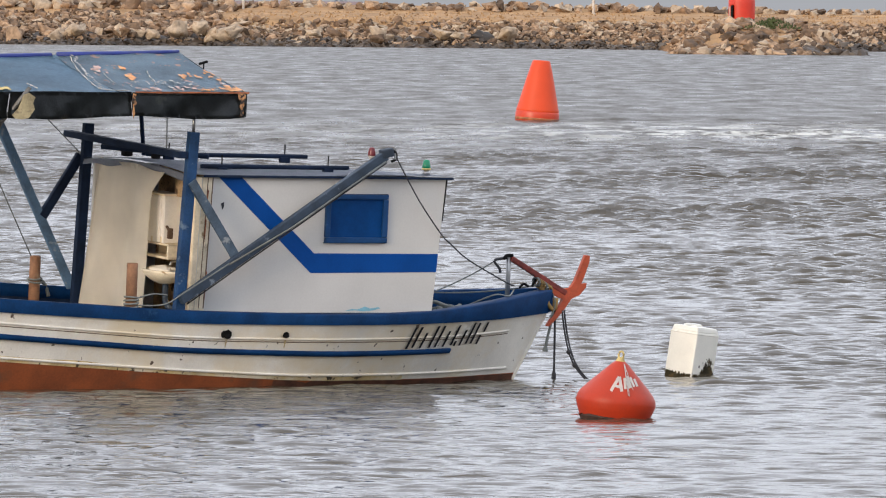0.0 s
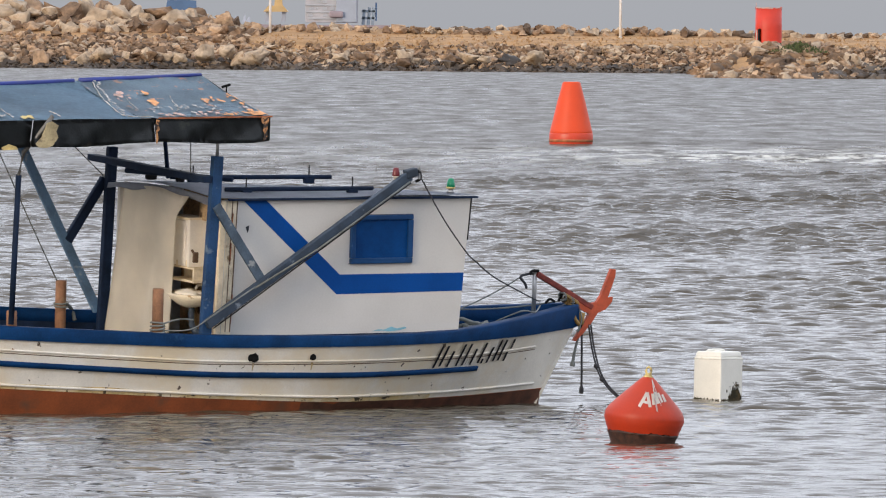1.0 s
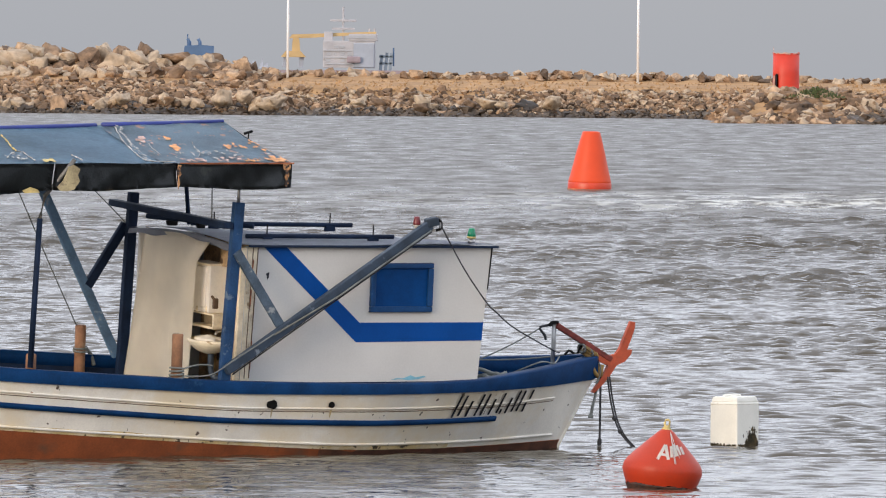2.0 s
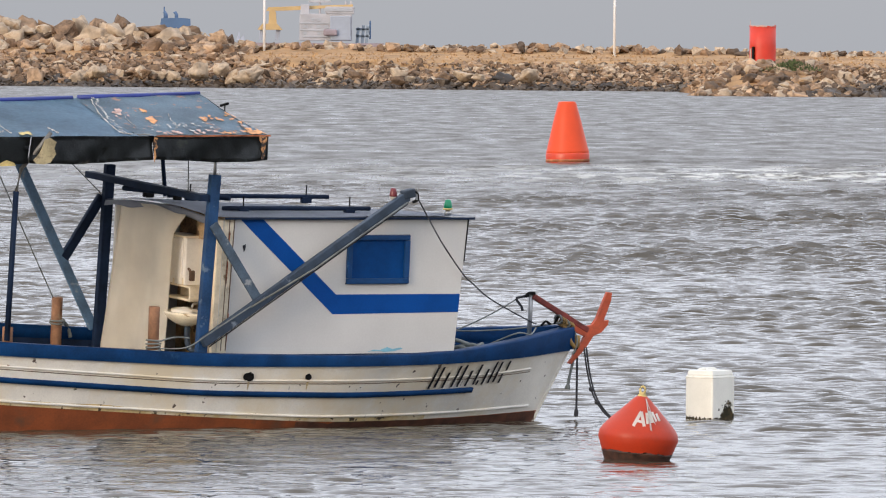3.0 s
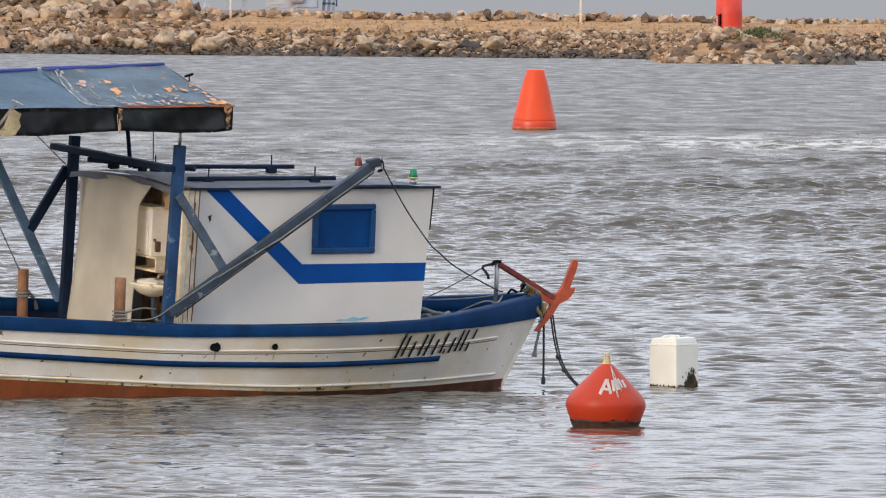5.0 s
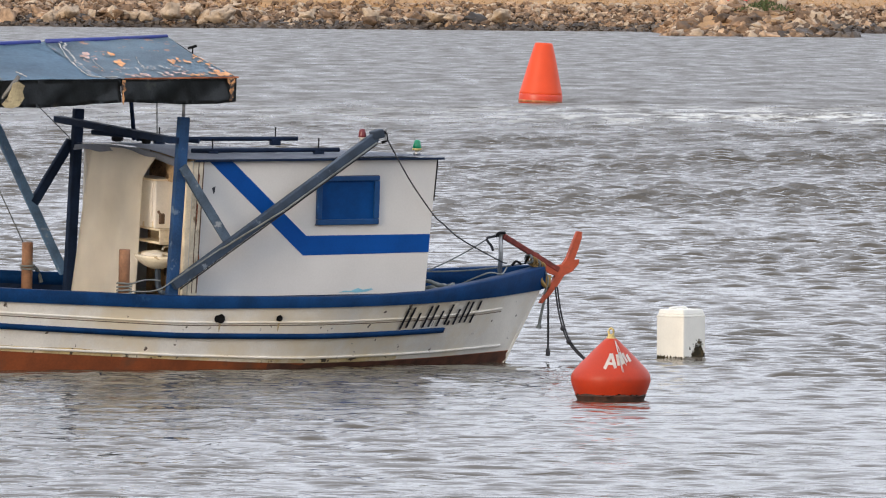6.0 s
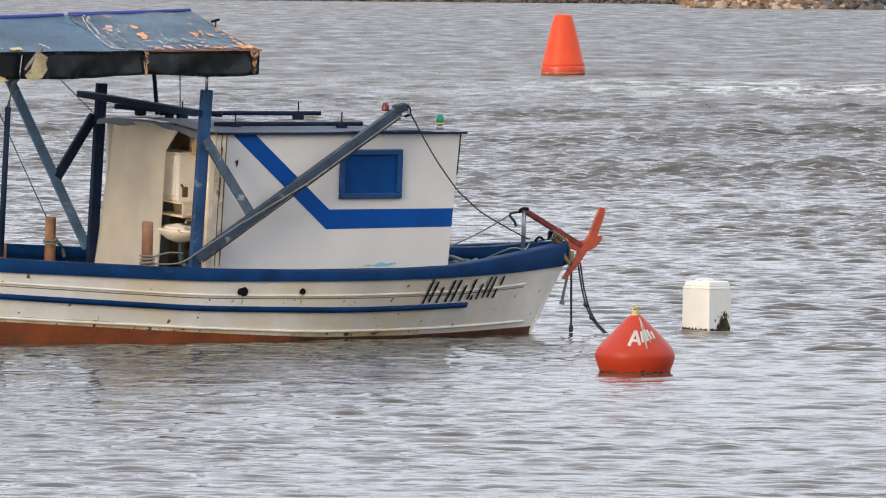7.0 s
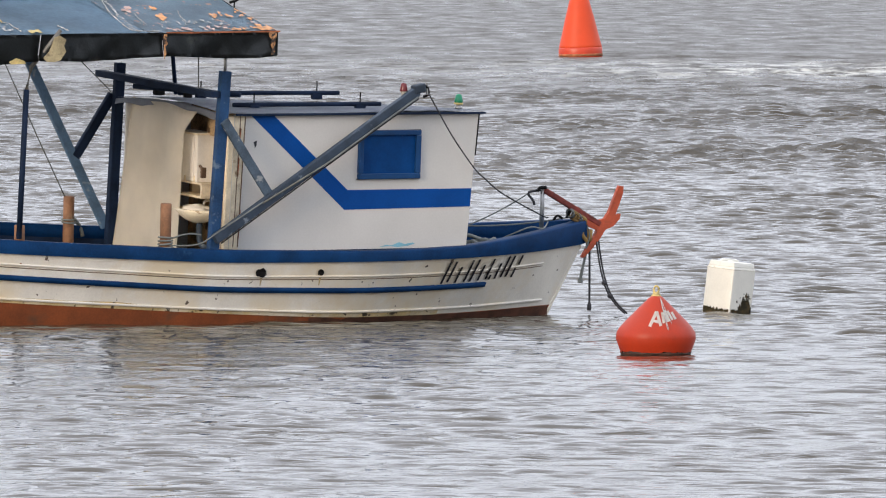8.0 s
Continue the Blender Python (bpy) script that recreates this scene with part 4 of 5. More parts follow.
    # torn yellow patches on the valance
    for outline, mat in (([(-2.10, 2.50), (-2.05, 2.515), (-1.99, 2.48), (-2.01, 2.43), (-1.99, 2.38), (-2.04, 2.31), (-2.10, 2.295), (-2.17, 2.30), (-2.20, 2.33), (-2.15, 2.38), (-2.12, 2.44)], KHAKI),
                         ([(-1.070, 2.52), (-1.040, 2.515), (-1.052, 2.47), (-1.035, 2.44), (-1.058, 2.41), (-1.047, 2.36), (-1.06, 2.31), (-1.069, 2.36), (-1.065, 2.41), (-1.078, 2.46)], TORN_DIRTY),
                         ([(-0.075, 2.525), (-0.005, 2.530), (0.002, 2.49), (-0.018, 2.47), (-0.012, 2.43), (-0.030, 2.40), (-0.012, 2.37), (-0.028, 2.335), (-0.050, 2.34), (-0.040, 2.39), (-0.055, 2.42), (-0.042, 2.46), (-0.070, 2.49)], TORN_DIRTY),
                         ([(-2.52, 2.30), (-2.45, 2.33), (-2.38, 2.31), (-2.36, 2.285), (-2.5, 2.28)], TORN_YELLOW),
                         ([(-1.05, 2.536), (-0.6, 2.538), (0.03, 2.54), (0.03, 2.526), (-0.4, 2.527), (-0.8, 2.522), (-1.05, 2.526)], RUST)):
        part("torn_patch", prism(outline, -1.202, -1.196), mat, awning, "")
    part("ridge_clip", block((0.045, -0.36, 2.722), (0.085, 0.02, 0.022), Euler((0, radians(-15), 0)).to_matrix(), 0.008), BLACK, awning, "dark clip")
    part("ridge_clip", tube([(0.05, -0.36, 2.72), (0.05, -0.36, 2.67)], 0.006, 6), BLACK, awning, "dark clip stem")
    # supports
    pole = part("awning_pole", tube([(-2.300, -1.05, 0.82), (-2.269, -1.05, 2.058)], 0.024, 10), DARK_BLUE, boat, "dark blue awning pole", True)
    part("pole_pipe", tube([(-2.272, -1.05, 2.04), (-2.24, -1.07, 2.25), (-2.16, -1.14, 2.38), (-2.04, -1.19, 2.56)], 0.018, 8), GREY_PIPE, pole, "dull steel pipe", True)
    part("awning_strut", tube([(-0.28, 0.6, 2.62), (0.00, 0.6, 2.2), (0.043, 0.6, 1.86)], 0.020, 8), DARK_BLUE, boat, "", True)
    part("awning_pole", tube([(-2.31, 1.05, 0.8), (-2.26, 1.05, 2.53)], 0.03, 10), POST_BLUE, boat, "blue awning pole", True)


build_awning()


def build_deck_gear():
    for at, top_z, low_z, r, label in (((-0.903, -1.02), 1.09, 0.62, 0.048, "bare wooden mooring bitt"), ((-2.25, -0.97), 0.925, 0.60, 0.045, "short wooden mooring bitt"), ((-0.737, 1.0), 0.965, 0.35, 0.048, "bare wooden mooring bitt")):
        p = Vector((at[0], at[1], low_z))
        bitt = part("bitt", tube([p, (at[0] - 0.004, at[1], top_z - 0.01), (at[0] - 0.004, at[1], top_z)], [r, r, r * 0.93], 12), WOOD, boat, label, True)
        if top_z > 0.95:
            for k in range(5 if at[1] < 0 else 2):
                z = (0.70 if at[1] < 0 else 0.745) + 0.026 * k
                ring = [(at[0] + (r + 0.010) * math.cos(a), at[1] + (r + 0.010) * math.sin(a), z + 0.006 * math.sin(a + k)) for a in np.linspace(0, math.tau, 15)]
                part("rope_turn", tube(ring, 0.009, 6), ROPE, bitt, "grey rope turns", True)
    part("mooring_line", tube(curved([(-0.86, -1.05, 0.74), (-0.62, -1.08, 0.75), (-0.40, -1.06, 0.86), (0.0, -1.05, 1.09)]), 0.006, 6), ROPE, boat, "grey mooring line", True)
    part("mooring_line", tube(curved([(-0.86, -1.05, 0.80), (-0.70, -1.02, 0.83), (-0.55, -1.0, 0.82)]), 0.007, 6), ROPE, boat, "grey mooring line", True)
    part("mooring_line", tube(curved([(-0.70, 1.05, 0.78), (-0.62, 1.04, 0.72), (-0.60, 1.0, 0.62)]), 0.018, 6), ROPE, boat, "grey mooring line", True)
    part("wire", tube([(-1.55, 1.0, 2.40), (-1.063, 1.0, 1.477), (-0.765, 1.0, 0.93)], 0.005, 6), ROPE, boat, "thin dark wire stay", True)
    part("wire", tube([(-0.90, 1.0, 2.32), (-0.374, 1.0, 1.86), (-0.25, 1.0, 1.72)], 0.0045, 6), ROPE, boat, "thin dark wire stay", True)
    part("halyard", tube([(-0.47, -0.7, 2.40), (-0.455, -0.7, 2.02)], 0.005, 6), ROPE, boat, "", True)
    # bow post and ropes
    part("bow_post", tube([(3.330, 0.0, 0.50), (3.335, 0, 0.90), (3.329, 0, 1.06)], 0.020, 10), STEEL, boat, "dull steel bow post", True)
    part("bow_line", tube(sagging((2.60, 0.05, 0.74), (3.22, 0, 1.035), 0.02), 0.006, 6), ROPE, boat, "grey bow line", True)
    part("bow_line", tube(curved([(3.34, 0, 1.05), (3.25, 0, 1.04), (3.19, 0, 1.02), (3.235, -0.01, 0.96), (3.25, -0.01, 0.92)]), 0.012, 6), DARK_ROPE, boat, "", True)
    part("bow_line", tube(sagging((2.5, 0.2, 0.74), (3.75, 0, 0.83), 0.04), 0.007, 6), ROPE, boat, "", True)
    for k in range(4):
        a0 = k * 1.3
        ring = [(2.62 + 0.16 * math.cos(a + a0), -0.08 + 0.22 * math.sin(a + a0), 0.55 + 0.03 * k + 0.02 * math.sin(3 * a + k)) for a in np.linspace(0, 5.9, 20)]
        part("rope_coil", tube(ring, 0.018, 6), ROPE, boat, "coiled grey rope on the foredeck", True)
    part("loose_line", tube(curved([(2.75, -0.30, 0.66), (2.95, -0.38, 0.755), (3.05, -0.36, 0.765), (3.15, -0.34, 0.75), (3.28, -0.2, 0.79)]), 0.007, 6), ROPE, boat, "", True)
    # anchor
    anchor = part("anchor", beam((3.345, -0.02, 1.045), (3.90, -0.03, 0.745), 0.050, 0.044, 0.012), ANCHOR_DARK, boat, "red-painted iron anchor catted at the bow")
    outline = [(4.071, 1.077), (4.120, 1.071), (4.117, 1.013), (4.079, 0.911), (4.041, 0.825), (4.101, 0.834), (4.094, 0.793), (4.033, 0.729), (3.949, 0.700), (3.896, 0.617),
               (3.828, 0.540), (3.744, 0.457), (3.714, 0.463), (3.775, 0.546), (3.843, 0.649), (3.870, 0.697), (3.786, 0.725), (3.721, 0.777), (3.759, 0.802), (3.862, 0.777),
               (3.938, 0.789), (3.980, 0.847), (4.018, 0.949)]
    bm = prism(outline, -0.045, -0.012)
    bmesh.ops.bevel(bm, geom=bm.edges[:], offset=0.003, segments=1, affect="EDGES")
    part("anchor_arm", bm, ANCHOR_RED, anchor, "red anchor arm and flukes")
    part("shackle", tube(curved([(3.36, -0.02, 1.07), (3.30, -0.02, 1.07), (3.27, -0.02, 1.04)]), 0.014, 8), BLACK, anchor, "", True)
    for k in range(6):
        ring = [(3.60 + 0.026 * k, -0.03 + 0.06 * math.cos(a), 0.845 - 0.014 * k + 0.036 * math.sin(a)) for a in np.linspace(0, math.tau, 12)]
        part("lashing", tube(ring, 0.011, 6), YELLOW_ROPE if k % 3 else ROPE, anchor, "yellow rope lashing", True)
    part("lashing", tube(curved([(3.62, -0.06, 0.80), (3.68, -0.08, 0.74), (3.70, -0.08, 0.66), (3.76, -0.07, 0.60)]), 0.018, 8), YELLOW_ROPE, anchor, "yellow rope lashing", True)
    part("cleat", tube(curved([(3.58, 0, 0.80), (3.62, 0, 0.87), (3.70, 0, 0.885), (3.74, 0, 0.83)]), 0.011, 6), BLACK, boat, "", True)
    part("cleat", tube(curved([(3.44, -0.02, 0.79), (3.48, -0.02, 0.825), (3.53, -0.02, 0.80)]), 0.011, 6), BLACK, boat, "", True)
    # lines hanging from the bow
    part("hanging_line", tube(curved([(3.79, -0.03, 0.66), (3.77, -0.03, 0.5), (3.735, -0.03, 0.34), (3.72, -0.03, 0.24)]), [0.012] * 12 + [0.014] * 4 + [0.024] * 3, 7), ROPE, boat, "grey hanging line", True)
    part("hanging_line", tube(curved([(3.80, -0.03, 0.66), (3.81, -0.03, 0.4), (3.82, -0.03, 0.1), (3.82, -0.03, 0.0)]), [0.010] * 14 + [0.020] * 4 + [0.014], 7), DARK_ROPE, boat, "dark hanging line", True)
    for d in (0.0, 0.022):
        part("hanging_line", tube(curved([(3.865 + d, -0.04, 0.60), (3.905 + d, -0.05, 0.38), (3.955 + d, -0.08, 0.19), (4.02 + d, -0.12, 0.07), (4.10 + d, -0.17, -0.02)]), 0.008, 7), DARK_ROPE, boat, "dark double mooring line", True)
    bundle = [(3.80, -0.02, 0.70), (3.79, -0.03, 0.64), (3.80, -0.03, 0.60)]
    part("knot", tube(bundle, [0.034, 0.032, 0.022], 8), YELLOW_ROPE, boat, "", True)
    # knots on the double line
    for at in ((3.985, -0.10, 0.13), (3.94, -0.07, 0.24)):
        part("knot", tube([Vector(at) + Vector((0, 0, d)) for d in (0.022, 0.008, -0.008, -0.022)], [0.010, 0.024, 0.024, 0.010], 8), DARK_ROPE, boat, "dark knot", True)
    # a frayed loop down the stem
    part("hanging_line", tube(curved([(3.74, -0.09, 0.74), (3.765, -0.09, 0.66), (3.745, -0.09, 0.58), (3.715, -0.09, 0.55)]), 0.006, 6), ROPE, boat, "thin grey loop", True)


build_deck_gear()


# ---- the mooring buoy ----
def build_buoy():
    buoy = thing("mooring_buoy", pose(1.6745, 88.3, -0.08), "red conical mooring buoy with white lettering", "buoy")
    body = [(0.05, -0.25), (0.20, -0.18), (0.225, -0.05), (0.245, 0.02), (0.268, 0.08), (0.294, 0.145), (0.314, 0.205), (0.308, 0.25), (0.285, 0.29), (0.235, 0.345), (0.175, 0.405), (0.115, 0.465),
            (0.065, 0.515), (0.040, 0.535)]
    part("body", lathe(body, 56), BUOY_RED, buoy, "scuffed red plastic body", True)
    band = lathe([(0.205, -0.17), (0.229, -0.05), (0.249, 0.02), (0.264, 0.06), (0.274, 0.086), (0.2795, 0.098)], 112)
    for v in band.verts:
        if v.co.z > 0.09:
            a = math.atan2(v.co.y, v.co.x)
            v.co.z += 0.006 * math.sin(5 * a + 1) + 0.006 * math.sin(13 * a) + 0.004 * math.sin(31 * a)
    part("waterline_band", band, BUOY_SCUM, buoy, "dark brown algae band at the waterline", True)
    part("neck", lathe([(0.045, 0.515), (0.040, 0.535), (0.026, 0.555), (0.026, 0.565)], 16), TORN_YELLOW, buoy, "yellow roped neck", True)
    ring = [(0.020 * math.cos(a), 0.0, 0.585 + 0.028 * math.sin(a)) for a in np.linspace(0, math.tau, 14)]
    part("eye_ring", tube(ring, 0.009, 6), TORN_YELLOW, buoy, "worn eye ring", True)

    def on_body(x, z, out=0.004):
        rs = np.array(body)
        r = float(np.interp(z, rs[:, 1], rs[:, 0])) + out
        x = max(min(x, r * 0.99), -r * 0.99)
        return Vector((x, -math.sqrt(r * r - x * x), z))

    def stroke(p, q, wide, name):
        a, b = Vector((p[0], 0, p[1])), Vector((q[0], 0, q[1]))
        d = (b - a).normalized()
        side = Vector((d.z, 0, -d.x)) * wide / 2
        rows = []
        for i in range(7):
            c = a.lerp(b, i / 6)
            rows.append([on_body((c + side * f).x, (c + side * f).z) for f in (-1, 0, 1)])
        bm = grid_mesh(bmesh.new(), rows)
        bmesh.ops.solidify(bm, geom=bm.faces[:], thickness=0.002)
        part(name, bm, LETTER_WHITE, buoy, "white painted letter stroke")
    # the letter A, then strokes that cannot be read
    stroke((-0.054, 0.305), (0.001, 0.420), 0.024, "letter_a")
    stroke((0.001, 0.420), (0.032, 0.310), 0.024, "letter_a")
    stroke((-0.031, 0.348), (0.019, 0.342), 0.020, "letter_a")
    stroke((0.057, 0.330), (0.043, 0.415), 0.020, "letter_bar")
    stroke((0.090, 0.340), (0.061, 0.430), 0.022, "letter_bar")
    stroke((0.125, 0.355), (0.086, 0.425), 0.016, "letter_bar")
    stroke((0.150, 0.360), (0.118, 0.415), 0.018, "letter_bar")
    stroke((0.080, 0.415), (0.100, 0.345), 0.015, "letter_bar")
    for x0, x1, z1 in ((0.045, 0.085, 0.285), (0.05, 0.095, 0.28), (0.055, 0.118, 0.33)):
        line = [on_body(0.03 + (x1 - 0.03) * t, 0.52 + (z1 - 0.52) * t, 0.012) for t in np.linspace(0, 1, 10)]
        part("tether", tube(line, 0.0026, 6), TORN_WHITE, buoy, "pale frayed tether", True)
    return buoy


buoy = build_buoy()


# ---- the channel marker ----
def build_marker():
    marker = thing("channel_marker", pose(3.909, 316, 0.077), "orange-red conical channel marker buoy afloat", "buoy")
    part("cone", lathe([(0.58, 0.12), (0.604, 0.16), (0.588, 0.22), (0.49, 0.62), (0.405, 0.98), (0.315, 1.32), (0.255, 1.54), (0.235, 1.575), (0.19, 1.585)], 56), CONE_RED, marker, "smooth orange-red cone", True)
    part("base_ring", lathe([(0.50, -0.4), (0.60, -0.2), (0.612, 0.0), (0.612, 0.12), (0.60, 0.152), (0.55, 0.158)], 56), material("ring_orange_red", (0.58, 0.050, 0.015), 0.4, vary=0.1, scale=3, stain=(0.35, 0.06, 0.03), stain_at=0.66), marker, "deeper red base ring", True)
    part("waterline_band", lathe([(0.614, -0.10), (0.617, -0.04), (0.616, -0.025)], 56), material("marker_scum", (0.36, 0.13, 0.055), 0.7, vary=0.5, scale=6), marker, "dull band at the waterline", True)
    return marker


marker = build_marker()


# ---- the floating jug ----
def build_jug():
    jug = thing("plastic_jug", pose(2.51, 98.3, 0.0), "white plastic jerry can afloat with algae at its foot", "container")
    turn = Matrix.Rotation(radians(-32), 3, "Z")

    def shell(z0, z1, w, d, r, top_in=0.0):
        bm = box(bmesh.new(), (0, 0, (z0 + z1) / 2), (w, d, z1 - z0), None, r)
        for v in bm.verts:
            if top_in and v.co.z > z1 - r * 1.1:
                v.co.x *= 1 - top_in
                v.co.y *= 1 - top_in
        bmesh.ops.rotate(bm, verts=bm.verts, matrix=turn)
        return bm
    body = part("body", shell(-0.14, 0.40, 0.275, 0.375, 0.016), JUG_WHITE, jug, "scuffed white plastic body")
    part("shoulder", shell(0.385, 0.445, 0.262, 0.362, 0.02, 0.03), JUG_WHITE, jug, "")
    cap = lathe([(0.03, 0.43), (0.03, 0.452), (0.024, 0.456)], 14, None, turn @ Vector((0.05, -0.10, 0)))
    part("cap", cap, JUG_WHITE, jug, "", True)
    # moulded seam, handle and corner ribs
    for z, grow in ((0.376, 0.003),):
        bm = shell(z, z + 0.006, 0.275 + grow, 0.375 + grow, 0.002)
        part("moulded_seam", bm, JUG_GREY, jug, "grimy moulded seam")
    grip = [turn @ Vector(p) for p in ((-0.03, -0.14, 0.44), (-0.03, -0.12, 0.452), (-0.03, 0.0, 0.455), (-0.03, 0.12, 0.452), (-0.03, 0.14, 0.44))]
    part("handle", tube(curved(grip, 4), 0.013, 8), JUG_WHITE, jug, "moulded handle", True)
    rng = random.Random(3)
    # weed on the two near faces: ragged patches, then small tufts
    w, d = 0.275, 0.375

    def weed(face, u0, u1, height):
        rows = [[], []]
        for k in range(49):
            u = u0 + (u1 - u0) * k / 48
            top_z = height(u) * (0.75 + 0.6 * noise.noise(Vector((u * 16, face * 5, 0)))) + 0.018 * noise.noise(Vector((u * 70, face, 3)))
            for row, z in zip(rows, (-0.06, max(top_z, -0.03))):
                row.append(turn @ (Vector((w / 2 + 0.003, u * d, z)) if face else Vector((u * w, -d / 2 - 0.003, z))))
        bm = grid_mesh(bmesh.new(), rows)
        bmesh.ops.solidify(bm, geom=bm.faces[:], thickness=0.004)
        part("algae_patch", bm, ALGAE, jug, "ragged dark brown algae")
    weed(0, -0.47, 0.46, lambda u: 0.042 + 0.03 * max(0, -u))
    weed(1, -0.46, 0.46, lambda u: 0.045 + 0.17 * max(0, 1 - abs(u - 0.18) * 2.8))
    for k in range(60):
        u = rng.gauss(0.14, 0.16)
        c = Vector((w / 2, max(min(u, 0.44), -0.44) * d, rng.uniform(0.03, 0.20 - 0.25 * abs(u - 0.14))))
        bm = bmesh.new()
        bmesh.ops.create_icosphere(bm, subdivisions=1, radius=1)
        for v in bm.verts:
            v.co *= rng.uniform(0.5, 1.3)
        s = rng.uniform(0.004, 0.014)
        bmesh.ops.scale(bm, verts=bm.verts, vec=(0.003, s * rng.uniform(0.5, 1.6), s * rng.uniform(0.5, 1.6)))
        bmesh.ops.translate(bm, verts=bm.verts, vec=c)
        bmesh.ops.rotate(bm, verts=bm.verts, matrix=turn)
        part("algae_tuft", bm, ALGAE, jug, "dark algae", True)
    return jug


jug = build_jug()


# ---- the breakwater ----
def crest_height(x):
    return float(np.interp(x, [-70, -34, -26, -19, -15, 0, 20, 32, 70], [4.6, 4.7, 4.7, 4.2, 3.8, 3.75, 3.7, 3.5, 3.4]))


def bank_height(x, y):
    """The core of the breakwater under its stones."""
    f = y - 860
    rocky = min(max((-14 - x) / 3, 0), 1)
    road = 2.45
    side = np.interp(f, [-1, 0, 6, 9, 14, 17, 21, 32], [-0.8, -0.4, 1.35, 2.2, 2.5, 2.6, crest_height(x) - 0.6, -1.0])
    steep = np.interp(f, [-1, 0, 6, 9, 14, 17, 21, 32], [-0.8, -0.4, 1.3, 2.0, 2.5, 3.0, crest_height(x) - 0.6, -1.0])
    return float(side * (1 - rocky) + steep * rocky)


def boulder(seed, cuts=1):
    """An angular quarried block, about a metre across."""
    rng = random.Random(seed)
    bm = bmesh.new()
    for _ in range(11):
        d = Vector((rng.gauss(0, 1), rng.gauss(0, 1), rng.gauss(0, 1))).normalized() * rng.uniform(0.42, 0.62)
        bm.verts.new((max(min(d.x, 0.46), -0.46), max(min(d.y, 0.46), -0.46), max(min(d.z, 0.42), -0.42)))
    out = bmesh.ops.convex_hull(bm, input=bm.verts)
    bmesh.ops.delete(bm, geom=[v for v in out["geom_interior"] if isinstance(v, bmesh.types.BMVert)], context="VERTS")
    bmesh.ops.subdivide_edges(bm, edges=bm.edges[:], cuts=cuts, use_grid_fill=True)
    for v in bm.verts:
        if cuts > 1:
            v.co *= 1 + 0.10 * noise.noise(v.co * 9 + Vector((0, seed * 3.1, 0)))
        v.co *= 1 + 0.30 * noise.noise(v.co * 3.1 + Vector((seed * 7.3, 0, 0))) + rng.uniform(-0.05, 0.05)
    bmesh.ops.recalc_face_normals(bm, faces=bm.faces)
    return bm


def point_height(x, y):
    side = (6.4 - abs(x - 25.4)) * 0.62
    front = (y - 785) * 0.26
    return min(side, front, 2.3) - 0.25


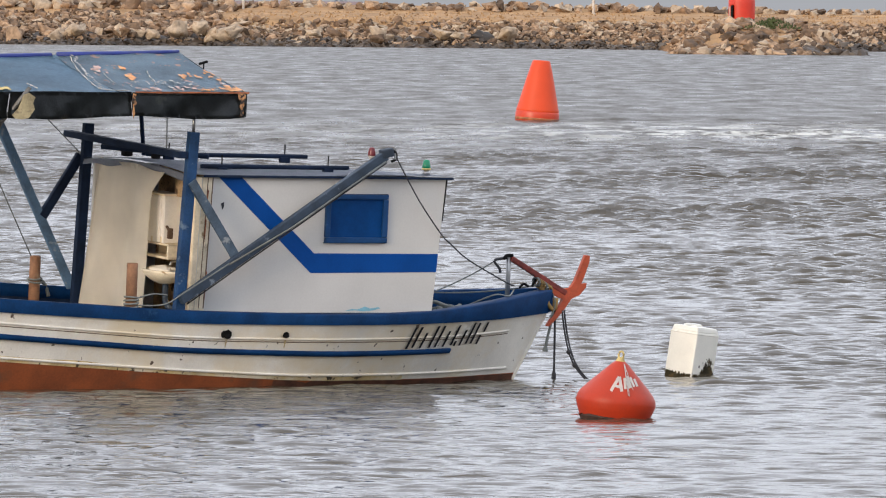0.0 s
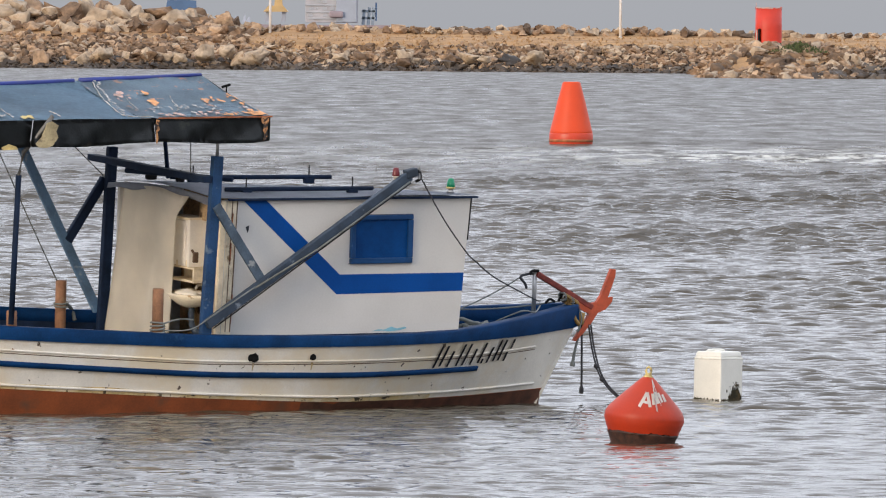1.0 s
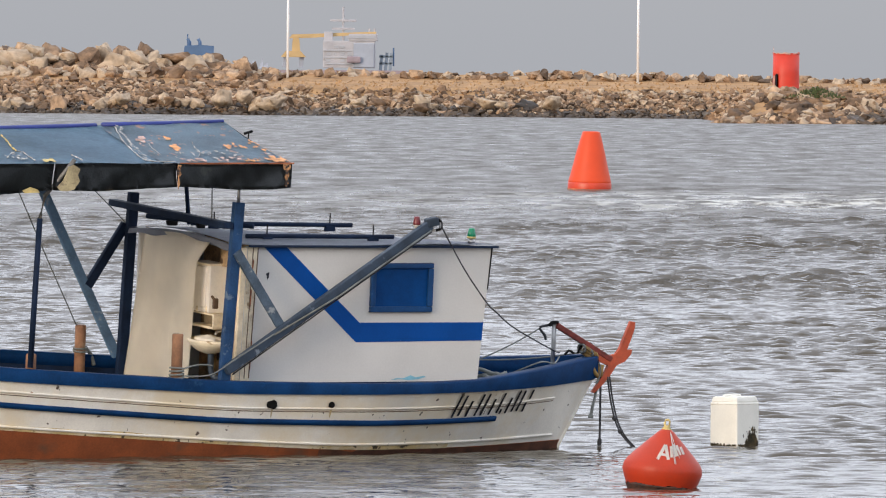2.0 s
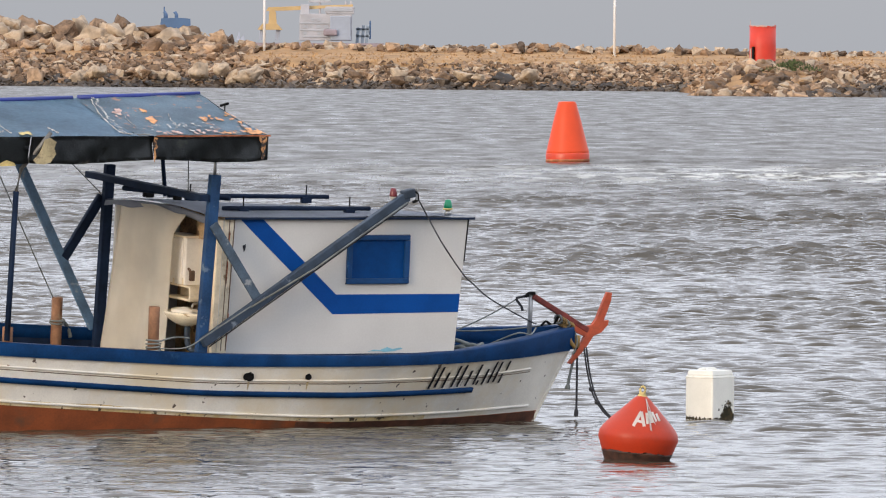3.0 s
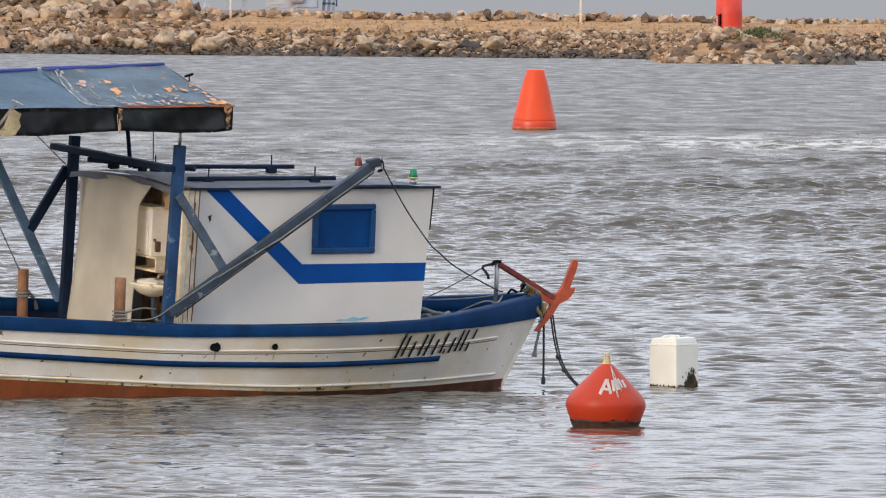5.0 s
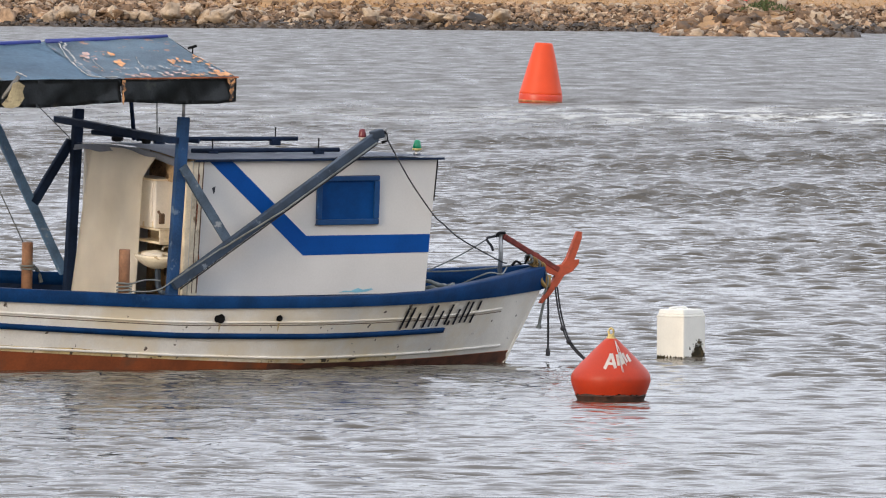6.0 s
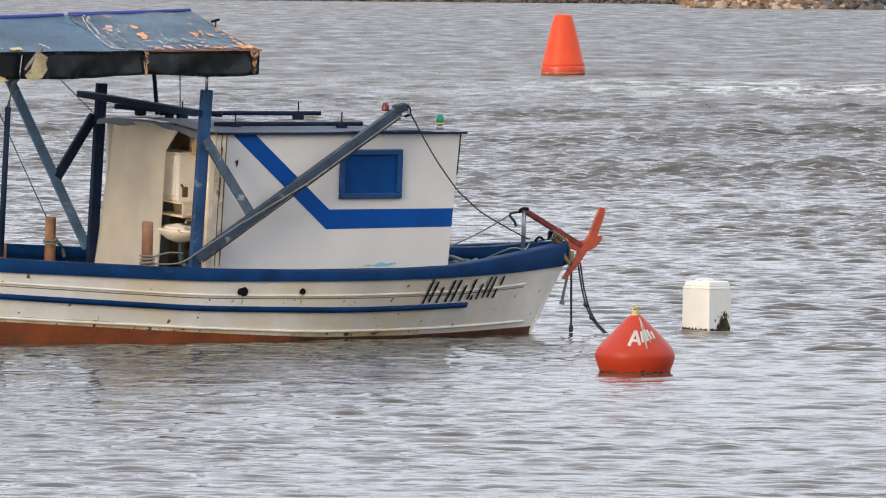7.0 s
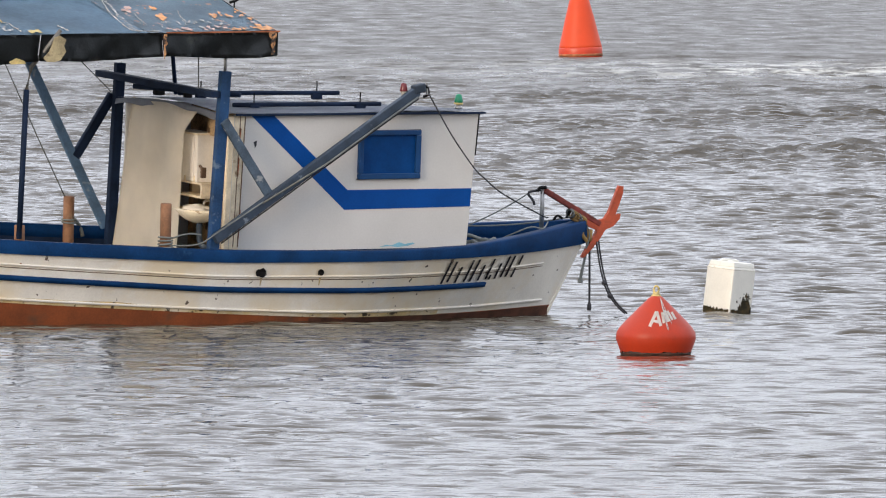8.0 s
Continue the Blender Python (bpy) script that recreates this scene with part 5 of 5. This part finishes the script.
def build_breakwater():
    rng = random.Random(8)
    xs = np.linspace(-90, 90, 181)
    ys = np.array([859, 860, 862, 864, 866, 868, 869, 871, 873, 874, 876, 878, 880, 881, 883, 886, 892])
    rows = [[Vector((x, y, bank_height(x, y) + 0.10 * noise.noise(Vector((x * 0.7, y * 0.7, 0))))) for x in xs] for y in ys]
    bank = finish("breakwater", grid_mesh(bmesh.new(), rows), EARTH, None, "", True)
    bank.data.materials.append(SHADED_GRAVEL)
    # front slopes get the fill whose dark colour stands for crevice shade
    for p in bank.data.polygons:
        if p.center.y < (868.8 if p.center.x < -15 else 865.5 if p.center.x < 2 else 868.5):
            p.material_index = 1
    tagged(bank, "rubble stone breakwater with a dry earth track on top", "breakwater", kind="structure")
    kinds = (STONE, WET_STONE, PALE_STONE)
    meshes = []
    for k in range(24):
        bm = boulder(k % 12, 1 if k < 12 else 3)
        row = []
        for mat in kinds:
            me = bpy.data.meshes.new("stone")
            bm.to_mesh(me)
            me.materials.append(mat)
            me.polygons.foreach_set("use_smooth", [k >= 12] * len(me.polygons))
            row.append(me)
        bm.free()
        meshes.append(row)
    placed = []

    def place(x, y, z, size, pale=0.10):
        # dark kind: low along the toe, and low towards the point's right end
        kind = 1 if z < rng.uniform(0.1, 0.75) and (y > 855 or x > rng.uniform(26, 31)) else 2 if rng.random() < pale else 0
        placed.append((x, y, z, size * rng.uniform(0.8, 1.35), size * rng.uniform(0.7, 1.1), size * rng.uniform(0.6, 1.05), rng.uniform(0, 6.28), rng.uniform(-0.5, 0.5), rng.randrange(12), kind))
    # lower front slope
    for _ in range(12500):
        x = rng.uniform(-44, 44)
        f = rng.random() ** 1.1 * (13.5 if x < -14 else 8.0)
        if (-14 < x < 3 and f > 5.5 and rng.random() < 0.75) or (x <= -14 and f > 8.5 and rng.random() < 0.6):
            continue
        size = rng.choice((0.25, 0.3, 0.38, 0.45, 0.55, 0.7, 0.95)) * (0.95 if x < -10 else 0.9 if x < 3 else 0.78)
        y = 860 + f
        place(x, y, bank_height(x, y) + size * 0.18, size, 0.10 if x < -14 else 0.2)
    # big pale blocks at the toe
    for _ in range(70):
        x = rng.uniform(-50, 8)
        place(x, 860 + rng.uniform(0.8, 4.5), rng.uniform(0.55, 1.15), rng.uniform(1.1, 1.9), 0.6)
    for x, z, size in ((-13.6, 0.95, 2.1), (-17.2, 1.25, 2.0), (-15.6, 1.5, 1.7), (-19.5, 3.45, 3.2), (-33.8, 4.2, 2.9), (-32.0, 3.6, 2.6), (-25.6, 3.85, 3.0), (-24.0, 3.7, 2.8), (-16.5, 3.3, 2.4)):
        place(x, 861.5 if z < 2 else 878.6, z, size, 1.0)
    # larger stones under the crest beside the track's end
    for _ in range(260):
        x, f = rng.uniform(-46, -13.5), rng.uniform(15.5, 19)
        place(x, 860 + f, bank_height(x, 860 + f) + 0.1, rng.uniform(0.6, 1.9), 0.25)
    # crest
    x = -62.0
    while x < 62:
        big = 2.5 if x < -16 else 1.2
        for k in range(6 if x < -14 else 3):
            size = big * rng.uniform(0.55, 1.1)
            place(x + rng.uniform(-0.3, 0.3), 880 + rng.uniform(-1.8, 1.5), crest_height(x) - 0.35 - 0.3 * big - (0.55 if x < -14 else 0.3) * big * (rng.random() - 0.5) * (1.5 if x < -14 else 1), size, 0.3)
        x += rng.uniform(0.5, 0.95) * big * 0.8
    # point below the light tower
    for _ in range(1500):
        x, y = rng.uniform(17, 34), 785 + 80 * rng.random() ** 2.2
        z = point_height(x, y)
        if z < -0.3 or (z > 2.15 and y > 797):
            continue
        place(x, y, z + 0.05, rng.choice((0.5, 0.7, 0.9, 1.2, 1.5)) * (1.0 if y < 800 else 0.5), 0.16)
    placed.sort(key=lambda p: -p[3] * p[4] + (3 if p[1] > 876 and -30 < p[0] < 30 else 0))
    near = [p for p in placed if -36 < p[0] < 34][:290]
    chosen = set(map(id, near))
    for p in near:
        ob = new("stone", meshes[p[8] + 12][p[9]])
        ob.parent = bank
        ob.matrix_world = Matrix.LocRotScale(p[:3], Euler((p[7], -p[7] * 0.6, p[6])), (p[3], p[4], p[5]))
    verts, faces, wet = [], [], []
    for p in placed:
        if id(p) in chosen:
            continue
        m = Matrix.LocRotScale(p[:3], Euler((p[7], -p[7] * 0.6, p[6])), (p[3], p[4], p[5]))
        base = len(verts)
        me = meshes[p[8]][0]
        verts.extend((m @ v.co)[:] for v in me.vertices)
        faces.extend([base + i for i in f.vertices] for f in me.polygons)
        wet.extend([p[9]] * len(me.polygons))
    me = bpy.data.meshes.new("rubble")
    me.from_pydata(verts, [], faces)
    for mat in kinds:
        me.materials.append(mat)
    me.polygons.foreach_set("material_index", wet)
    rubble = new("rubble", me)
    rubble.parent = bank
    tagged(rubble, "tan and grey rubble stones", kind="stuff")
    # earth point joining the tower to the track
    rows = [[Vector((x, y, point_height(x, y) + 0.06 * noise.noise(Vector((x, y * 0.3, 3))))) for x in np.linspace(13, 37, 41)] for y in (782, 785, 788, 791, 794, 797, 800, 806, 815, 830, 850, 868)]
    way = finish("tower_point", grid_mesh(bmesh.new(), rows), EARTH, None, "", True)
    tagged(way, "dry earth point with rubble edges under the red tower", "mound", kind="structure")
    # dry scrub along the track
    verts, faces = [], []
    for _ in range(2600):
        x = rng.uniform(-15, 60)
        y = rng.choice((rng.uniform(865.5, 869.5), rng.uniform(865.5, 877)))
        z = bank_height(x, y) + 0.02
        h, w = rng.uniform(0.06, 0.22), rng.uniform(0.05, 0.14)
        a = rng.uniform(0, 6.28)
        lean = rng.uniform(-0.15, 0.15)
        base = len(verts)
        verts.extend(((x - w * math.cos(a), y - w * math.sin(a), z), (x + w * math.cos(a), y + w * math.sin(a), z), (x + lean, y, z + h)))
        faces.append((base, base + 1, base + 2))
    me = bpy.data.meshes.new("dry_grass")
    me.from_pydata(verts, [], faces)
    me.materials.append(DRY_GRASS)
    tagged(new("dry_grass", me), "dry brown grass tufts beside the track", "grass", kind="stuff")
    verts, faces = [], []
    for _ in range(900):
        x, y = 26.0 + rng.gauss(0, 0.9), 793 + rng.gauss(0, 1.2)
        z = 1.75 + rng.uniform(0, 0.75) * max(0, 1 - abs(x - 25.8) / 2.2)
        h, w = rng.uniform(0.06, 0.2), rng.uniform(0.04, 0.12)
        a = rng.uniform(0, 6.28)
        base = len(verts)
        verts.extend(((x - w * math.cos(a), y - w * math.sin(a), z), (x + w * math.cos(a), y + w * math.sin(a), z), (x + rng.uniform(-.1, .1), y, z + h)))
        faces.append((base, base + 1, base + 2))
    me = bpy.data.meshes.new("green_weeds")
    me.from_pydata(verts, [], faces)
    me.materials.append(GREEN_SHRUB)
    tagged(new("green_weeds", me), "low green weeds among the stones", "weeds", kind="stuff")


build_breakwater()


# ---- the red tower and the poles ----
def build_tower():
    tower = thing("light_tower", pose(24.0, 805, 2.28), "small red cylindrical light tower with an open doorway", "tower")
    r, h, sides = 0.94, 2.62, 48
    bm = bmesh.new()
    gap = {i for i in range(sides) if -2.62 < math.atan2(math.sin((i + 0.5) * math.tau / sides), math.cos((i + 0.5) * math.tau / sides)) < -2.22}
    outer, inner = [], []
    for rr, store in ((r, outer), (r - 0.16, inner)):
        for z in (0.0, 1.15, h):
            store.append([bm.verts.new((rr * math.cos(k * math.tau / sides), rr * math.sin(k * math.tau / sides), z)) for k in range(sides)])
    for rings in (outer, inner):
        for level in (0, 1):
            for k in range(sides):
                if level == 0 and k in gap:
                    continue
                j = (k + 1) % sides
                bm.faces.new((rings[level][k], rings[level][j], rings[level + 1][j], rings[level + 1][k]))
    for k in range(sides):
        j = (k + 1) % sides
        bm.faces.new((outer[2][k], outer[2][j], inner[2][j], inner[2][k]))
    for k in (min(gap), max(gap) + 1):
        bm.faces.new((outer[0][k], outer[1][k], inner[1][k], inner[0][k]))
    part("wall", bm, TOWER_RED, tower, "red painted round wall", True)
    part("roof_slab", lathe([(r - 0.17, h - 0.2), (r - 0.17, h - 0.05)], 40), CONCRETE, tower)
    part("floor_slab", lathe([(r + 0.25, -0.3), (r + 0.25, -0.02), (r + 0.1, 0.0)], 40), CONCRETE, tower, "pale concrete footing")
    a = -2.42
    part("door_leaf", block((0.72 * math.cos(a) - 0.18, 0.72 * math.sin(a) - 0.25, 0.56), (0.30, 0.04, 1.1), Euler((0, 0, a + 1.2)).to_matrix(), 0.01), BLACK, tower, "dark open door")
    jamb = -2.70
    part("door_jamb", block((r * math.cos(jamb), r * math.sin(jamb), 0.52), (0.13, 0.05, 1.02), Euler((0, 0, jamb + math.pi / 2)).to_matrix(), 0.01), CONCRETE, tower, "pale concrete door jamb")
    rng = random.Random(12)
    for k in range(34):
        a = rng.uniform(-math.pi, 0)
        part("rim_chip", block((r * math.cos(a) * 0.97, r * math.sin(a) * 0.97, h + rng.uniform(-0.02, 0.03)), (rng.uniform(0.08, 0.22), 0.09, rng.uniform(0.04, 0.12)), Euler((0, rng.uniform(-0.2, 0.2), a + math.pi / 2)).to_matrix(), 0.01),
             TORN_PINK if k % 3 else TOWER_RED, tower, "chipped pinkish rim" if k % 3 else "")
    part("aerial", tube([(-0.86, 0, h - 0.1), (-0.9, 0, h + 0.42)], 0.018, 6), TORN_PINK, tower)
    for x, y, z in ((-12.55, 878.5, 2.4), (14.65, 877, 2.5)):
        pole = thing("lamp_pole", pose(x, y, z), "tall slim white pole on the breakwater", "pole", "poles on the breakwater")
        part("shaft", tube([(0, 0, 0), (0, 0, 5), (0, 0, 11)], [0.11, 0.10, 0.07], 12), POLE_WHITE, pole, "white painted shaft", True)
        part("base_plate", lathe([(0.22, 0), (0.22, 0.12), (0.12, 0.2)], 16), CONCRETE, pole)


build_tower()


# ---- ships far out ----
def build_ships():
    ship = thing("supply_ship", pose(-25, 2600, 0), "hazy white and grey supply ship with a yellow crane", "ship")
    part("hull", prism([(-30, -1), (13, -1), (15.5, 4.0), (-31, 3.9)], -6, 6), SHIP_HULL, ship, "dark red hull")
    house = part("superstructure", block((2.0, 0, 7.6), (12.0, 9, 6.2), None, 0.2), SHIP_WHITE, ship, "white superstructure")
    rng = random.Random(2)
    for z in (5.4, 6.9, 8.5):
        part("deck_edge", block((1.2 + rng.uniform(-0.6, 0.6), -4.6, z), (rng.uniform(8, 10.4), 0.3, 0.3), None, 0.05), SHIP_GREY, house)
        for k in range(7):
            if rng.random() < 0.6:
                part("porthole", block((-2.6 + k * 1.5 + rng.uniform(-0.3, 0.3), -4.55, z + 0.8), (rng.uniform(0.4, 1.1), 0.2, rng.uniform(0.4, 0.9)), None, 0.05), SHIP_GREY, house)
    # grey block carries the haze and shade of the house's right part
    part("side_house", block((5.4, -4.7, 7.4), (4.8, 0.8, 5.6), None, 0.2), SHIP_HAZE, house, "grey shaded side house")
    part("lifeboat", block((3.1, -5.6, 6.4), (3.2, 1.0, 1.5), None, 0.45), SHIP_HULL, house, "dull red lifeboat")
    for k in range(9):
        x = -29 + 1.5 * k + rng.uniform(-0.5, 0.5)
        part("deck_gear", prism([(x - rng.uniform(0.4, 0.9), 4.4), (x + rng.uniform(0.4, 0.9), 4.4), (x + 0.2, 5.2 + rng.uniform(0, 1.7)), (x - 0.2, 5.2)], -1, 1), SHIP_HAZE, ship, "hazy grey foredeck gear")
    part("bridge", block((5.2, 0, 11.5), (6.6, 9.5, 1.7), None, 0.25), SHIP_WHITE, house)
    part("bridge_window", block((4.8, -4.8, 11.6), (6.6, 0.2, 0.7), None, 0.05), SHIP_GREY, house)
    part("tower_block", block((-2.8, 0, 11.0), (2.0, 4, 3.6), None, 0.1), SHIP_WHITE, house)
    part("mast", tube([(0.6, 0, 10), (0.6, 0, 18.5)], 0.25, 8), SHIP_WHITE, house)
    for z, w in ((13.5, 5.2), (15.4, 6.0)):
        part("mast_yard", block((0.6, 0, z), (w, 1.0, 0.5), None, 0.05), SHIP_WHITE, house)
    for x in (6.6, 7.8):
        part("aerial", tube([(x, 0, 12), (x, 0, 13.6)], 0.25, 6), SHIP_WHITE, house)
    for x in (9.2, 10.4, 11.4):
        part("stern_frame", beam((x, 0, 4), (x + 0.3, 0, 7.6 + 0.5 * (x > 10)), 0.7, 2, 0.05), SHIP_TEAL, ship, "hazy blue-grey stern frame")
    for z in (5.6, 7.2):
        part("stern_rail", block((10.5, 0, z), (3.2, 2, 0.6), None, 0.1), SHIP_TEAL, ship, "hazy blue-grey cross rail")
    part("stern_post", tube([(12.2, 0, 5), (12.2, 0, 9.2)], 0.2, 6), SHIP_BLUE, ship)
    crane = part("crane", prism([(-13.7, 6.9), (-7.9, 6.9), (-9.2, 8.3), (-12.6, 8.3)], -2, 2), SHIP_YELLOW, ship, "yellow deck crane")
    for x in (-12.9, -9.2):
        part("crane_leg", beam((x, 0, 4.5), (x + 0.3, 0, 7.0), 1.0, 1.0, 0.05), SHIP_HAZE, crane, "grey leg")
    part("crane_tower", prism([(-11.2, 8.3), (-9.3, 8.3), (-9.5, 11.0), (-10.0, 11.6), (-11.0, 11.4)], -1.2, 1.2), SHIP_YELLOW, crane)
    part("crane_jib", prism([(-11.8, 11.2), (-11.2, 12.1), (8.2, 12.9), (8.2, 12.4), (-6.0, 11.4)], -0.5, 0.5), SHIP_YELLOW, crane)
    tug = thing("tugboat", pose(-58.2, 2600, 0), "hazy blue tugboat deckhouse beyond the breakwater", "ship")
    part("hull", prism([(-8, -1), (8, -1), (9, 3.0), (-9, 3.4)], -3.5, 3.5), SHIP_BLUE, tug, "blue hull")
    part("wheelhouse", prism([(-3.6, 3), (4.2, 3), (4.0, 9.3), (1.0, 9.5), (-2.6, 9.3)], -2.5, 2.5), SHIP_BLUE, tug, "blue wheelhouse")
    part("mast", tube([(-2.0, 0, 9), (-2.0, 0, 12.0)], 0.16, 6), SHIP_BLUE, tug)
    for x, d in ((-1.5, -0.6), (0.9, -0.6)):
        part("vent", tube([(x, 0, 9), (x - 0.1, 0, 10.2), (x + d * 0.5, 0, 10.7), (x + d, 0, 10.4)], 0.42, 8), SHIP_BLUE, tug, "", True)


build_ships()


# ---- what moves ----
def motions():
    # boat: seconds, sideways, heave, pitch, heel
    roll = [(0, -0.012, 0.003, 0.32, -0.08), (0.5, -0.005, 0.007, -0.8, -0.24), (1, -0.005, 0.009, -0.8, 0.1), (1.5, 0, 0, 0, 0), (1.7, 0, 0, 0, 0.1),
            (2.8, 0, 0.006, -0.2, 0.4), (3, 0.001, 0.007, -0.22, 0.37), (3.5, -0.001, -0.012, -0.27, -0.29), (4, 0.013, -0.023, -0.5, -0.45), (4.5, 0.011, -0.027, -0.55, 0.3),
            (4.7, 0.010, -0.026, -0.6, 0.25), (5.8, -0.003, -0.018, -0.6, -0.2), (6, -0.001, -0.020, -0.69, -0.22), (6.5, -0.004, -0.027, -0.25, -0.3),
            (7, -0.004, -0.035, -0.43, -0.7), (7.5, -0.002, -0.028, -0.92, -0.2), (8, -0.003, -0.021, -0.65, -0.18)]
    walk(boat, [(t, pose(-2.0017 + dx, 95.4825, dz, 4 + heel, pitch, 30)) for t, dx, dz, pitch, heel in roll])
    # mooring buoy: seconds, drift, rise, lean
    bob = [(0, 1157.5, -4.5, 6), (0.5, 1159, -16, 5.5), (1, 1161, -18.5, 5), (1.5, 1162, 0, 6), (1.7, 1162, -2, 5.5), (2.8, 1161, -15, 5.5), (3, 1161, -16.5, 5), (3.5, 1159.5, -12.5, 4), (4, 1164, -11, 3.5),
           (4.5, 1169, -12.5, 3), (4.7, 1168, -16.5, 2), (5.8, 1165, -12, 0), (6, 1166, -12.5, 0), (6.5, 1167, -12.5, 0), (7, 1167.5, -4.5, 0), (7.5, 1170, -16.5, 0), (8, 1172.5, -6, 0)]
    walk(buoy, [(t, pose(1.6745 + (at - 1162) / 226.5, 88.3, -0.080 - (dy + 11) / 226.5, 0, lean, 0)) for t, at, dy, lean in bob])
    # channel marker
    nod = [(0, -11.5, 220, 4), (0.5, -4.5, 218, 2), (1, 1, 216, 0), (1.5, 0, 227, -0.5), (1.7, 2, 226, 2), (2.8, 4, 219, -1.5), (3, 5.5, 219, -1), (3.5, 6, 220.5, 2), (4, 8.5, 219, 5), (4.5, 6.5, 220, 1.5),
           (4.7, 6, 220, 0), (5.8, 6, 220, 4), (6, 7, 221, 3), (6.5, 4, 224, -0.5), (7, 5.5, 220, -0.5), (7.5, 6, 220, 0), (8, 4.5, 220, -2)]
    walk(marker, [(t, pose(3.909 + dx / 63.3, 316, 0.077 + (222 - top) / 63.3, 0, lean, 0)) for t, dx, top, lean in nod])
    # floating jug
    rock = [(0, -4, -4, 8, 0), (0.3, -1, 0, 1, 0), (0.5, -8, 2, -3, 0), (0.8, -2, 2, -1, 0), (1, 0, 2, 1, 0), (1.5, 0, 0, 0, 0), (1.7, 0, 0, 0, 0), (2.8, -6, 6, 0, 0), (3, -3, 4, 0, 0), (3.5, -3.5, 0.5, 0, 0), (4, -3, 5, -1, 0), (4.2, -9, 12, -4, 0),
            (4.5, -13, 30, -8, 0), (4.7, -11, 16, -2, 0), (5.8, -4, -2, 0, 0), (6, -5, 0, 0, 0), (6.5, -6, 3, 0, 0), (7, -2, -1, 1, 0), (7.5, -9, 5, -5, 0), (8, 2.5, -6, 6, 0)]
    walk(jug, [(t, pose(2.516 + dx / 205.5, 98.3, -0.03 - dy / 205.5 * 0.5, 0, lean, turn)) for t, dx, dy, lean, turn in rock])
    # ripples drift with the wind
    walk(water, [(0, pose(0, 0, -0.025)), (8, pose(0.8, -3.2, -0.025))])


motions()
